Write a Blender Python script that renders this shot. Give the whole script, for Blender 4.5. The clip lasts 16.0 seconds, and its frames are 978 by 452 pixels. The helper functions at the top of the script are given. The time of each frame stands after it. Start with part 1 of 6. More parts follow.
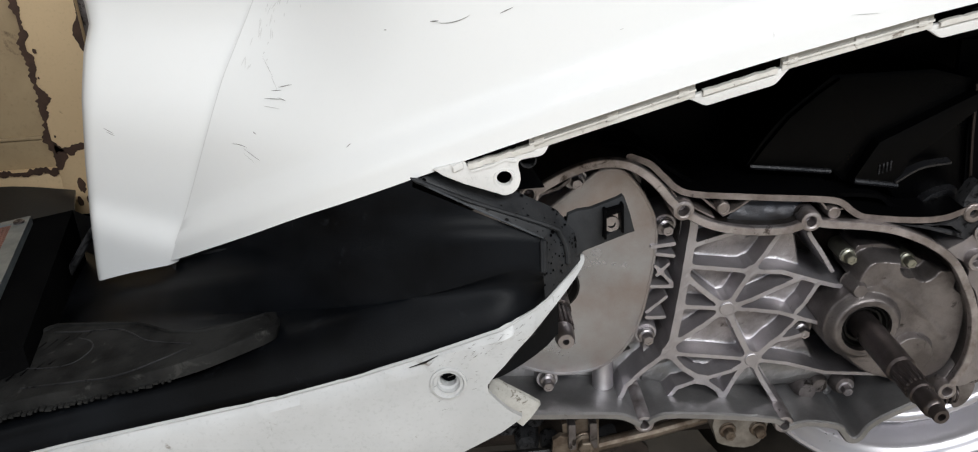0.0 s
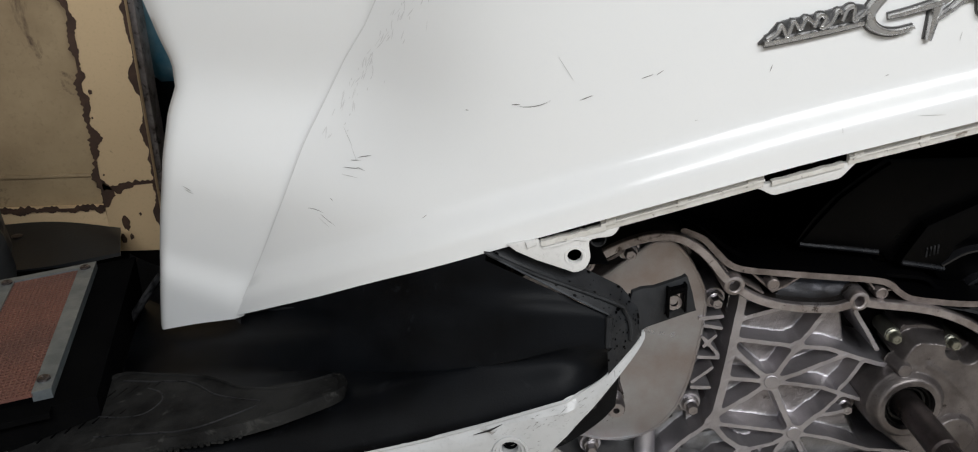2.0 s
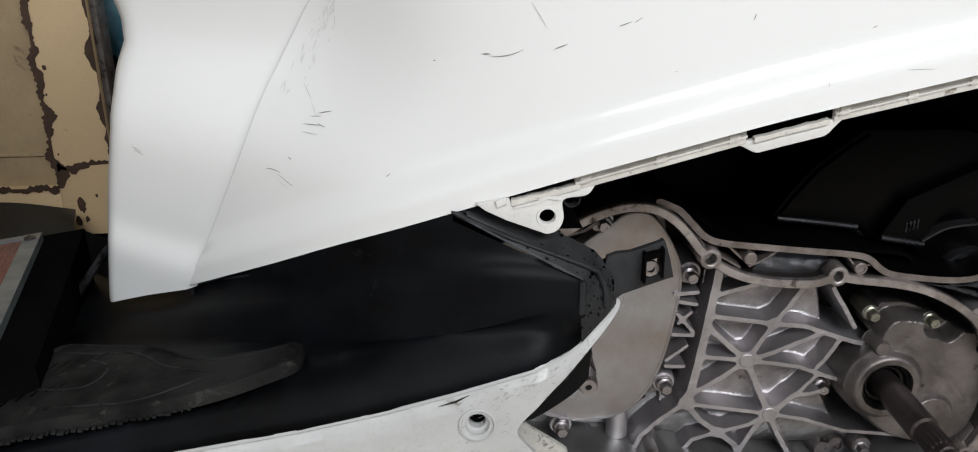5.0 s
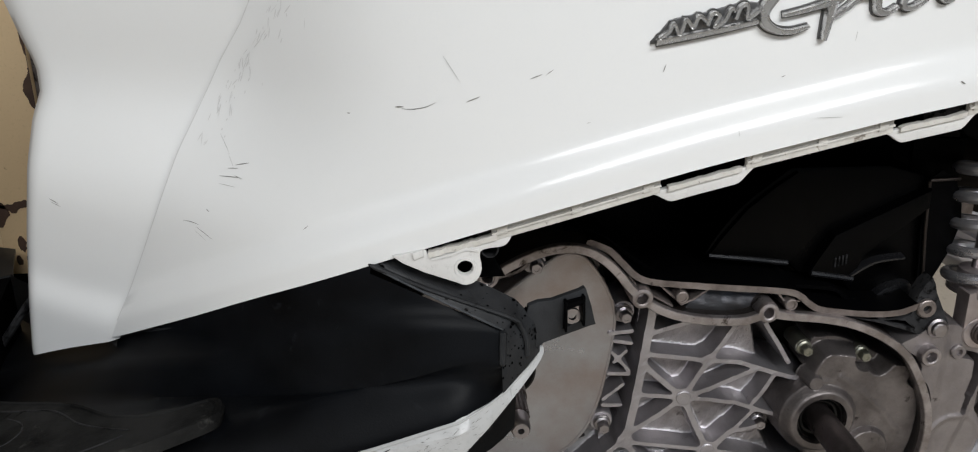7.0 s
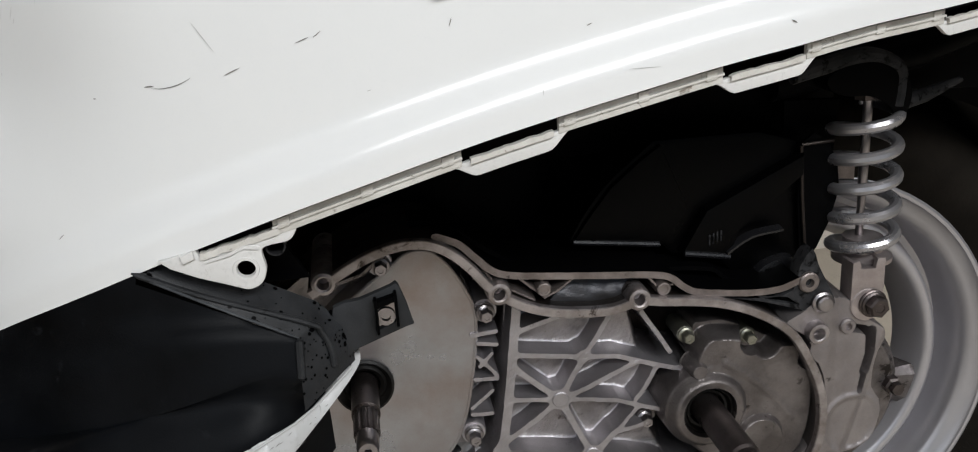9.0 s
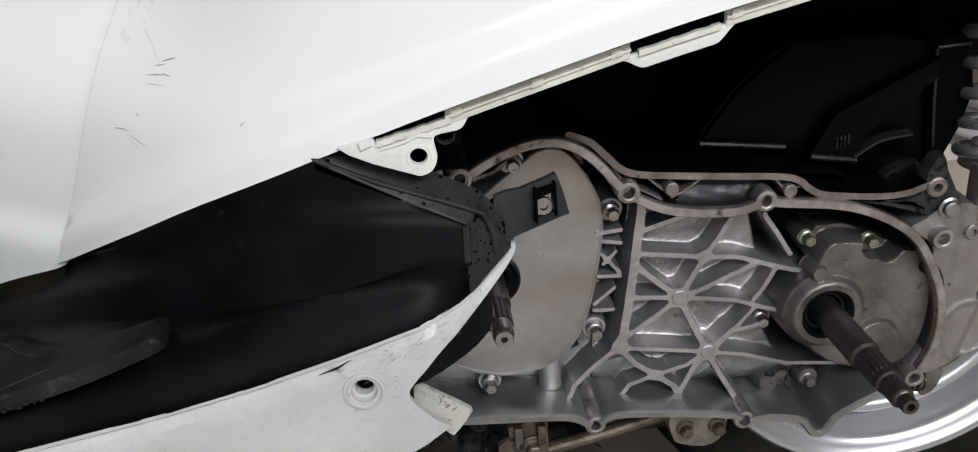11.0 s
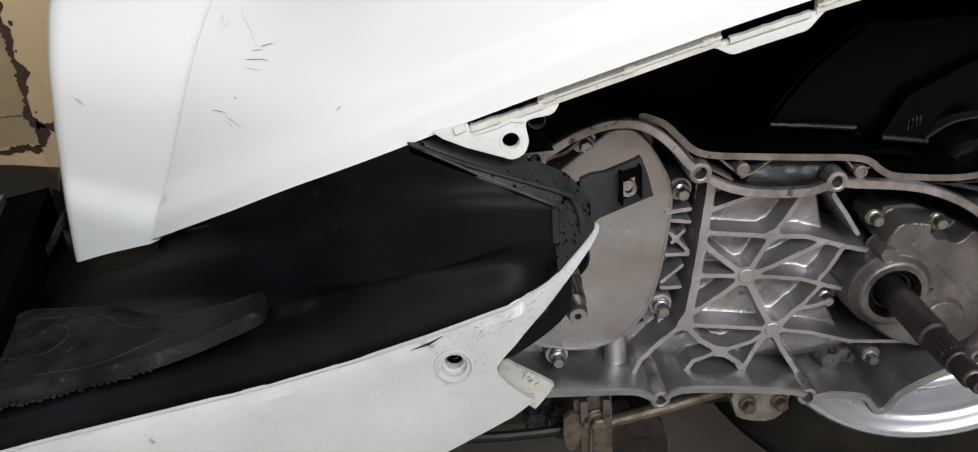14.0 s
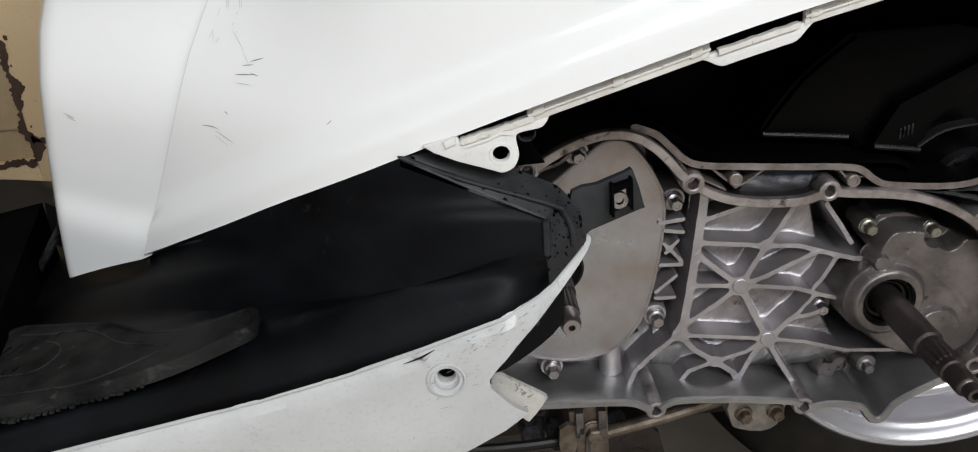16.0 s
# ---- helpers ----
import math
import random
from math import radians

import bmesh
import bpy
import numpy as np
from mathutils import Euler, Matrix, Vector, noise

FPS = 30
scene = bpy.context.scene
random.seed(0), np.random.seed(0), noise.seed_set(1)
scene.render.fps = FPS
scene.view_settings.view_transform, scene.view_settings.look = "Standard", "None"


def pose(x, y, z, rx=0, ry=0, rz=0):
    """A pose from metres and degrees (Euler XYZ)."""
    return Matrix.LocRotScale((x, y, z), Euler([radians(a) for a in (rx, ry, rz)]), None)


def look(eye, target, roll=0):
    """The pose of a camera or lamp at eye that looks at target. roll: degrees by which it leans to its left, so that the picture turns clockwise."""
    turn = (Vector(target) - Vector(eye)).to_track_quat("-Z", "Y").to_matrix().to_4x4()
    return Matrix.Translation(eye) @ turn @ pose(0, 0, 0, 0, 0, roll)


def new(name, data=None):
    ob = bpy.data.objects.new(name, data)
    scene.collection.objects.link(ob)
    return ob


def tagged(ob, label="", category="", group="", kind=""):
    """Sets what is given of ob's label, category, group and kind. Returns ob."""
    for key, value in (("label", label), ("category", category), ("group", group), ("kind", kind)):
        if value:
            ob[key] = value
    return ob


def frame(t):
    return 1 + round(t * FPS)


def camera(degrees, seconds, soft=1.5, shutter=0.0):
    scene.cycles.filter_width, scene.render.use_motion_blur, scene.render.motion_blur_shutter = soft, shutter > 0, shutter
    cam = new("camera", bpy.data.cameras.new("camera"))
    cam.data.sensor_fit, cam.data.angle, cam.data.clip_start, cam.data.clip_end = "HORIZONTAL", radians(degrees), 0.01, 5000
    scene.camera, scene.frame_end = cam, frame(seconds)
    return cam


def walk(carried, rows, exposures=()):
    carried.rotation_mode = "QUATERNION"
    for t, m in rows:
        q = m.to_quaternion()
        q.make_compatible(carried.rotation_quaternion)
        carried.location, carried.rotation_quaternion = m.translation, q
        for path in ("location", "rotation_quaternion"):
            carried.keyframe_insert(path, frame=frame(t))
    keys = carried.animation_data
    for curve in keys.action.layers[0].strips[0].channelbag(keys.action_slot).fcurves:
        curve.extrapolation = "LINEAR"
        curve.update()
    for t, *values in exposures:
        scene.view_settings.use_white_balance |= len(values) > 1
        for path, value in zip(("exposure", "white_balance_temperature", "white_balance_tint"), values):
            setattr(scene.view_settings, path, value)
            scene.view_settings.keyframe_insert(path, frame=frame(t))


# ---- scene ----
cam = camera(56.9, 16.0, soft=1.1)
PATH = [
    (0, (-0.0393, 0.1949, 0.58), (-0.0049, 2.0243, -0.228), -4.0),
    (0.5, (-0.0638, 0.1915, 0.589), (-0.0788, 2.0291, -0.201), -3.5),
    (1, (-0.0819, 0.1813, 0.598), (-0.109, 2.0283, -0.167), -2.2),
    (1.5, (-0.0759, 0.1817, 0.6), (-0.0948, 2.0388, -0.142), -2.1),
    (2, (-0.0631, 0.1884, 0.6), (-0.0541, 2.0536, -0.124), -1.9),
    (2.5, (-0.0597, 0.192, 0.594), (-0.0353, 2.0597, -0.122), -1.9),
    (3, (-0.0699, 0.1901, 0.585), (-0.0457, 2.0568, -0.132), -1.9),
    (3.5, (-0.0706, 0.1932, 0.583), (-0.0325, 2.0574, -0.14), -1.7),
    (4, (-0.0719, 0.1903, 0.582), (-0.0319, 2.0543, -0.142), -1.6),
    (4.5, (-0.0669, 0.1998, 0.576), (-0.0098, 2.0631, -0.149), -1.2),
    (7, (-0.042, 0.2073, 0.587), (0.1077, 2.0809, -0.096), -0.9),
    (7.5, (0.0013, 0.2269, 0.593), (0.2311, 2.1071, -0.051), -3.1),
    (8, (0.0518, 0.2386, 0.587), (0.3462, 2.1121, -0.049), -2.8),
    (8.5, (0.0491, 0.2419, 0.571), (0.3436, 2.1154, -0.062), -3.3),
    (9, (0.0199, 0.241, 0.558), (0.2751, 2.1146, -0.095), -4.0),
    (9.5, (-0.0083, 0.2309, 0.561), (0.1211, 2.1127, -0.104), -5.3),
    (10, (-0.0116, 0.2383, 0.554), (0.1103, 2.0866, -0.2), -5.0),
    (12.5, (-0.0376, 0.2199, 0.565), (0.0576, 2.0349, -0.269), -4.1),
    (13, (-0.0392, 0.2241, 0.568), (0.0395, 2.0348, -0.276), -4.4),
    (13.5, (-0.0429, 0.2275, 0.563), (0.0149, 2.0303, -0.301), -4.7),
    (14, (-0.0421, 0.2254, 0.566), (-0.0086, 2.0268, -0.303), -5.3),
    (14.5, (-0.0433, 0.2235, 0.567), (-0.018, 2.0237, -0.303), -5.6),
    (15, (-0.0415, 0.2213, 0.568), (-0.0159, 2.0245, -0.297), -5.7),
    (15.5, (-0.0413, 0.2233, 0.569), (-0.0124, 2.0292, -0.289), -5.7),
    (16, (-0.039, 0.2261, 0.567), (-0.0006, 2.036, -0.284), -5.7),
]
walk(cam, [(t, look(eye, target, roll)) for t, eye, target, roll in PATH],
     [(0, 0.15), (0.5, 0.05), (1, 0.0), (2, -0.2), (3, -0.1), (4, 0.0), (4.5, 0.0), (7, -0.2), (7.5, -0.38), (8, -0.52), (8.5, -0.42), (9, -0.18), (9.5, -0.05), (10, 0.0), (12.5, 0.12), (14.5, 0.17), (16, 0.06)])

# ---- light: a workshop lit by daylight from its open front, behind the camera, plus an added left fill ----
world = bpy.data.worlds.new("sky")
scene.world = world
world.use_nodes = True
sky = world.node_tree.nodes.new("ShaderNodeTexSky")
sky.sky_type, sky.sun_disc, sky.sun_elevation, sky.sun_rotation = "NISHITA", False, radians(74), radians(197)
back = world.node_tree.nodes["Background"]
world.node_tree.links.new(sky.outputs[0], back.inputs[0])
back.inputs[1].default_value = 0.035
sun = new("sun", bpy.data.lights.new("sun", "SUN"))
sun.data.energy, sun.data.angle, sun.data.color = 3.0, radians(12), (1, 0.98, 0.95)
sun.matrix_world = look((0.3, -1, 3.6), (0, 0, 0))


def area_light(name, at, target, wide, high, watts, color):
    ob = new(name, bpy.data.lights.new(name, "AREA"))
    ob.data.shape, ob.data.size, ob.data.size_y, ob.data.energy, ob.data.color = "ELLIPSE", wide, high, watts, color
    ob.matrix_world = look(at, target)
    return ob


area_light("shop_front_daylight", (0.72, -1.55, 2.15), (0.05, 0.55, 0.45), 3.3, 0.6, 94, (0.975, 0.99, 1.0))
# Added fill lamp that brightens the front cover and door; no opening exists there.
area_light("left_fill_light", (-2.6, -1.75, 1.6), (-0.10, 0.58, 0.48), 3.0, 2.2, 15, (0.975, 0.99, 1.0))


# ---- materials ----
def material(name, color, rough=0.5, metal=0.0, second=None, scale=40.0, amount=0.5, fine=400.0, bump=0.1, coat=0.0,
             spots=None, spot_scale=60.0, spot_size=0.3, rough_var=0.15, per_piece=0.0, spec=0.5, speck=1.0, dent=0.0):
    """Two scales of colour change, grain in the relief and the gloss, and stains of their own shape."""
    m = bpy.data.materials.new(name)
    m.use_nodes = True
    n, l = m.node_tree.nodes, m.node_tree.links
    b = n["Principled BSDF"]
    b.inputs["Metallic"].default_value = metal
    b.inputs["Coat Weight"].default_value = coat
    b.inputs["Specular IOR Level"].default_value = spec
    b.inputs["Coat Roughness"].default_value = 0.06
    co = n.new("ShaderNodeTexCoord")

    def noise_node(s, detail, rough_=0.6):
        t = n.new("ShaderNodeTexNoise")
        t.inputs["Scale"].default_value, t.inputs["Detail"].default_value, t.inputs["Roughness"].default_value = s, detail, rough_
        l.new(co.outputs["Object"], t.inputs["Vector"])
        return t

    def ramp(src, lo, hi):
        r = n.new("ShaderNodeMapRange")
        r.inputs[1].default_value, r.inputs[2].default_value = lo, hi
        l.new(src, r.inputs[0])
        return r.outputs[0]

    def mix(fac, a, c):
        x = n.new("ShaderNodeMix")
        x.data_type = "RGBA"
        for sock, v in ((x.inputs[0], fac), (x.inputs[6], a), (x.inputs[7], c)):
            if isinstance(v, (tuple, float)):
                sock.default_value = (*v, 1) if isinstance(v, tuple) else v
            else:
                l.new(v, sock)
        return x.outputs[2]

    big, small = noise_node(scale, 6), noise_node(fine, 4)
    second = second or tuple(c * 0.8 for c in color)
    f = ramp(big.outputs[0], 0.5 - 0.25 / max(amount, 0.05) * 0.5, 0.5 + 0.25 / max(amount, 0.05) * 0.5)
    fm = n.new("ShaderNodeMath")
    fm.operation = "MULTIPLY"
    fm.inputs[1].default_value = amount
    l.new(f, fm.inputs[0])
    out = mix(fm.outputs[0], color, second)
    out = mix(ramp(small.outputs[0], 0.55, 0.55 + 0.75 / speck), out, tuple(c * 0.55 for c in second))
    if spots:
        sp = noise_node(spot_scale, 8, 0.7)
        sp.inputs["Distortion"].default_value = 0.6
        edge = 0.5 + (0.5 - spot_size) * 0.55
        out = mix(ramp(sp.outputs[0], edge - 0.02, edge + 0.05), out, spots)
    if per_piece:
        oi = n.new("ShaderNodeObjectInfo")
        out = mix(ramp(oi.outputs["Random"], 0, 1 / per_piece), out, tuple(c * 0.6 for c in color))
    l.new(out, b.inputs["Base Color"])
    r = n.new("ShaderNodeMapRange")
    r.inputs[3].default_value, r.inputs[4].default_value = max(0.03, rough - rough_var), min(1, rough + rough_var)
    l.new(big.outputs[0], r.inputs[0])
    l.new(r.outputs[0], b.inputs["Roughness"])
    if bump:
        bp = n.new("ShaderNodeBump")
        bp.inputs["Strength"].default_value, bp.inputs["Distance"].default_value = bump, 0.0006
        l.new(small.outputs[0], bp.inputs["Height"])
        l.new(bp.outputs[0], b.inputs["Normal"])
        if dent:
            wave = noise_node(24, 2, 0.4)
            low = n.new("ShaderNodeBump")
            low.inputs["Strength"].default_value, low.inputs["Distance"].default_value = 1.0, dent
            l.new(wave.outputs[0], low.inputs["Height"])
            l.new(low.outputs[0], bp.inputs["Normal"])
    return m


WHITE = material("white_paint", (0.765, 0.77, 0.765), 0.19, 0, (0.72, 0.727, 0.727), 9, 0.5, 900, 0.0, 0.0, rough_var=0.04, spec=0.42, speck=0.12)
WHITE_WORN = material("worn_white_plastic", (0.70, 0.695, 0.68), 0.4, 0, (0.60, 0.595, 0.58), 18, 0.8, 600, 0.06, 0.15,
                      spots=(0.30, 0.28, 0.26), spot_scale=90, spot_size=0.22)
EDGE = material("dirty_white_edge", (0.64, 0.625, 0.59), 0.5, 0, (0.46, 0.44, 0.40), 90, 0.8, 700, 0.1,
                spots=(0.20, 0.17, 0.14), spot_scale=150, spot_size=0.27)
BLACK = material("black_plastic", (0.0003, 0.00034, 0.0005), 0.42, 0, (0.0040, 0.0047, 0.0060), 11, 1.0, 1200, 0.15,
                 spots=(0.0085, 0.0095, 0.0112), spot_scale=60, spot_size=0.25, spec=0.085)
GLOSS = material("glossy_black_plastic", (0.006, 0.006, 0.007), 0.28, 0, (0.010, 0.010, 0.011), 60, 0.5, 900, 0.1, spec=0.5)
BLACK_DUSTY = material("dusty_black_plastic", (0.014, 0.014, 0.015), 0.6, 0, (0.040, 0.040, 0.042), 60, 0.9, 900, 0.3,
                       spots=(0.001, 0.001, 0.0012), spot_scale=190, spot_size=0.42, spec=0.1)
# Grey of dust together with painted sheen on faces and edges turned upward.
DUST_SHEEN = material("grey_dust_and_sheen", (0.011, 0.0117, 0.013), 0.5, 0, (0.029, 0.0306, 0.0335), 40, 0.9, 900, 0.25,
                spots=(0.003, 0.003, 0.0034), spot_scale=140, spot_size=0.24, spec=0.25)
ARM = material("dull_arm_casting", (0.37, 0.342, 0.342), 0.42, 0.8, (0.25, 0.226, 0.225), 24, 0.9, 1000, 0.4,
               spots=(0.09, 0.0784, 0.0756), spot_scale=50, spot_size=0.18, dent=0.003)
TROUGH = material("smooth_cast_trough", (0.37, 0.365, 0.368), 0.36, 0.85, (0.20, 0.195, 0.195), 18, 0.9, 1200, 0.3,
                  spots=(0.07, 0.066, 0.062), spot_scale=60, spot_size=0.17, dent=0.003)
CHANNEL = material("bluish_dark_channel", (0.060, 0.060, 0.066), 0.34, 0.7, (0.028, 0.026, 0.025), 40, 0.9, 1000, 0.3,
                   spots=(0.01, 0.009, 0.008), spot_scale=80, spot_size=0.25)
LUG = material("dirty_cast_lug", (0.364, 0.336, 0.301), 0.5, 0.7, (0.182, 0.161, 0.14), 60, 0.9, 1000, 0.4,
               spots=(0.056, 0.0476, 0.0392), spot_scale=90, spot_size=0.26)
FLOOR_PATCH = material("oily_shaded_cement", (0.050, 0.045, 0.040), 0.5, 0, (0.095, 0.086, 0.075), 9, 0.9, 220, 0.3, spec=0.3)
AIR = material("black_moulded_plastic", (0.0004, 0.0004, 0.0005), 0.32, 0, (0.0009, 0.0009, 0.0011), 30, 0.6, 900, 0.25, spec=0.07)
# Paler than the board, to paint the highlight along its crease.
RIDGE = material("painted_crease_highlight", (0.06, 0.065, 0.07), 0.5, 0, (0.025, 0.028, 0.032), 140, 0.9, 900, 0.2, spec=0.3)
# Near black of the housings; also stands for shade in gaps and holes.
BLACK_DEEP = material("black_housing_and_shade", (0.001, 0.001, 0.0012), 0.4, 0, (0.002, 0.002, 0.0024), 30, 0.5, 900, 0.2, spec=0.03)
BLACK_MATT = material("matt_black_plastic", (0.0022, 0.0022, 0.0024), 0.9, 0, (0.005, 0.005, 0.005), 30, 0.6, 900, 0.2, spec=0.0)
# White toned down to stand for the weaker light on the lower cover.
SHADED_WHITE = material("shaded_white_plastic", (0.50, 0.505, 0.505), 0.42, 0, (0.41, 0.412, 0.41), 14, 0.9, 600, 0.05, 0.1,
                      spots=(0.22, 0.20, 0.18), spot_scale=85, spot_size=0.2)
RUBBER = material("worn_rubber_mat", (0.0060, 0.0060, 0.0060), 0.85, 0, (0.021, 0.021, 0.0205), 34, 1.0, 700, 0.5,
                  spots=(0.036, 0.036, 0.034), spot_scale=80, spot_size=0.26, spec=0.05)
TYRE = material("dusty_tyre", (0.009, 0.0078, 0.0065), 0.9, 0, (0.022, 0.0187, 0.0155), 25, 0.7, 500, 0.5, spec=0.04)
ALLOY = material("cast_aluminium", (0.535, 0.515, 0.538), 0.40, 0.87, (0.336, 0.316, 0.326), 22, 0.9, 1400, 0.5,
                 spots=(0.112, 0.0988, 0.0941), spot_scale=55, spot_size=0.2, rough_var=0.12, dent=0.0025)
ALLOY_DARK = material("oily_aluminium", (0.25, 0.23, 0.231), 0.4, 0.85, (0.10, 0.0862, 0.0809), 50, 0.9, 1200, 0.5,
                      spots=(0.035, 0.0294, 0.0263), spot_scale=80, spot_size=0.38)
ALLOY_FLOOR = material("rough_cast_recess", (0.40, 0.375, 0.372), 0.38, 0.84, (0.205, 0.186, 0.181), 26, 1.0, 1300, 0.6,
                       spots=(0.10, 0.087, 0.082), spot_scale=60, spot_size=0.24, rough_var=0.14, dent=0.003)
PLATE = material("smooth_aluminium_plate", (0.395, 0.403, 0.428), 0.30, 0.88, (0.31, 0.266, 0.25), 17, 1.0, 1800, 0.12,
                 spots=(0.19, 0.17, 0.163), spot_scale=40, spot_size=0.15, rough_var=0.12, dent=0.004)
# Oily metal, taken darker so that it also stands for shade.
OILY_SHADE = material("oily_shaded_aluminium", (0.055, 0.0451, 0.0399), 0.4, 0.8, (0.022, 0.0176, 0.0158), 60, 0.8, 1200, 0.5,
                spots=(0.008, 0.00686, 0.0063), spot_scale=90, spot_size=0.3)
GEAR = material("brownish_aluminium", (0.215, 0.195, 0.191), 0.38, 0.78, (0.105, 0.092, 0.088), 34, 1.0, 900, 0.5,
                spots=(0.036, 0.030, 0.028), spot_scale=70, spot_size=0.22, dent=0.003)
BROWN = material("brown_engine_grime", (0.29, 0.253, 0.239), 0.45, 0.75, (0.15, 0.125, 0.113), 70, 0.9, 1200, 0.5,
                 spots=(0.04, 0.0333, 0.0294), spot_scale=110, spot_size=0.26)
RUSTY_STEEL = material("rusty_grey_steel", (0.21, 0.175, 0.14), 0.5, 0.8, (0.098, 0.07, 0.0504), 110, 0.9, 1200, 0.5)
RIM_METAL = material("tarnished_sealing_face", (0.50, 0.465, 0.473), 0.36, 0.9, (0.26, 0.23, 0.221), 60, 1.0, 1300, 0.4,
                     spots=(0.07, 0.0568, 0.0494), spot_scale=90, spot_size=0.3)
RUSTED_FORK = material("tarnished_fork_steel", (0.50, 0.446, 0.441), 0.34, 0.8, (0.34, 0.294, 0.284), 50, 0.9, 1200, 0.3)
RIM = material("silver_wheel_paint", (0.52, 0.51, 0.535), 0.34, 0.7, (0.45, 0.435, 0.45), 18, 0.7, 900, 0.04, speck=0.4)
STEEL = material("bare_steel", (0.39, 0.367, 0.377), 0.32, 1.0, (0.25, 0.229, 0.229), 120, 0.6, 1500, 0.15)
STEEL_DARK = material("oily_steel", (0.12, 0.103, 0.0998), 0.32, 0.9, (0.06, 0.049, 0.0473), 120, 0.7, 1500, 0.2)
ZINC = material("yellow_zinc", (0.33, 0.33, 0.28), 0.35, 0.9, (0.20, 0.19, 0.145), 150, 0.6, 1500, 0.1)
SPRING = material("grey_painted_spring", (0.42, 0.412, 0.43), 0.3, 0.8, (0.34, 0.333, 0.345), 60, 0.4, 1200, 0.03)
CHROME = material("badge_metal", (0.60, 0.595, 0.59), 0.27, 0.85, (0.46, 0.455, 0.45), 90, 0.5, 1200, 0.05)
BADGE_DARK = material("badge_base_and_shadow", (0.115, 0.113, 0.112), 0.3, 0.7, (0.07, 0.069, 0.068), 120, 0.6, 1200, 0.1)
SEAL = material("black_rubber_seal", (0.006, 0.0055, 0.005), 0.45, 0, None, 60, 0.5, 800, 0.2, spec=0.3)
GRIMED = material("grimed_white_plastic", (0.48, 0.47, 0.44), 0.55, 0, (0.33, 0.32, 0.29), 70, 1.0, 700, 0.1,
                  spots=(0.14, 0.125, 0.105), spot_scale=300, spot_size=0.34)
SCUFF = material("dark_scuff", (0.12, 0.115, 0.105), 0.7, 0, (0.2, 0.19, 0.18), 300, 0.6, 900, 0.2)
RUB_DARK = material("faint_scuff", (0.30, 0.30, 0.29), 0.6, 0, (0.48, 0.48, 0.47), 300, 0.8, 900, 0.1)
RUB = material("grey_rub", (0.56, 0.56, 0.555), 0.6, 0, (0.66, 0.66, 0.655), 300, 0.6, 900, 0.1)
CREAM = material("cream_door_paint", (0.64, 0.475, 0.285), 0.55, 0, (0.54, 0.39, 0.225), 7, 0.6, 300, 0.2,
                 spots=(0.20, 0.13, 0.075), spot_scale=26, spot_size=0.14)
CREAM_GREY = material("soiled_door_panel", (0.36, 0.27, 0.158), 0.55, 0, (0.20, 0.138, 0.074), 5, 1.0, 200, 0.2,
                      spots=(0.085, 0.052, 0.03), spot_scale=8, spot_size=0.30)
RUST = material("rusty_edge", (0.062, 0.031, 0.018), 0.8, 0, (0.026, 0.015, 0.010), 60, 0.7, 500, 0.5)
FLOOR = material("cement_floor", (0.52, 0.47, 0.40), 0.6, 0, (0.40, 0.355, 0.295), 4, 0.7, 180, 0.3,
                 spots=(0.22, 0.195, 0.16), spot_scale=7, spot_size=0.30)
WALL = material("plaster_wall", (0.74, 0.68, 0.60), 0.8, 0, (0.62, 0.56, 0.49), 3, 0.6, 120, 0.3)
WALL_DARK = material("dark_closing_wall", (0.20, 0.185, 0.165), 0.85, 0, (0.12, 0.11, 0.10), 3, 0.7, 120, 0.3)
BLUE = material("blue_plastic_film", (0.035, 0.15, 0.23), 0.35, 0, (0.20, 0.32, 0.38), 26, 0.8, 300, 0.2)
CLOTH = material("dark_plastic_sheet", (0.007, 0.008, 0.010), 0.4, 0, (0.022, 0.025, 0.028), 18, 0.7, 300, 0.3, spec=0.3)
MESH_RED = material("copper_red_mesh", (0.17, 0.075, 0.058), 0.5, 0.3, (0.11, 0.055, 0.045), 30, 0.8, 600, 0.2)
FRAME = material("galvanised_frame", (0.22, 0.245, 0.255), 0.4, 0.6, (0.11, 0.13, 0.14), 60, 0.8, 900, 0.15)


# ---- mesh helpers; profiles are (x, z) in millimetres, depths in metres ----
def part(name, bm, mat, parent=None, label="", smooth=30):
    bmesh.ops.recalc_face_normals(bm, faces=bm.faces)
    me = bpy.data.meshes.new(name)
    bm.to_mesh(me)
    bm.free()
    me.materials.append(mat)
    if smooth:
        me.shade_smooth()
        me.set_sharp_from_angle(angle=radians(smooth))
    ob = new(name, me)
    ob.parent = parent
    if label:
        tagged(ob, label)
    return ob


def thing(name, label, category, at=(0, 0, 0), group="", kind=""):
    ob = tagged(new(name), label, category, group, kind)
    ob.location = at
    ob.empty_display_size = 0.05
    return ob


def curve(pts, n=4, closed=False):
    """A smooth line through the points."""
    p = [Vector(q) for q in pts]
    k, out = len(p), []
    for i in range(k if closed else k - 1):
        a, b, c, d = (p[(i + j) % k] if closed else p[min(max(i + j, 0), k - 1)] for j in (-1, 0, 1, 2))
        for s in range(n):
            t = s / n
            out.append(0.5 * (2 * b + (c - a) * t + (2 * a - 5 * b + 4 * c - d) * t * t + (3 * b - a - 3 * c + d) * t ** 3))
    if not closed:
        out.append(p[-1])
    return [tuple(q) for q in out]


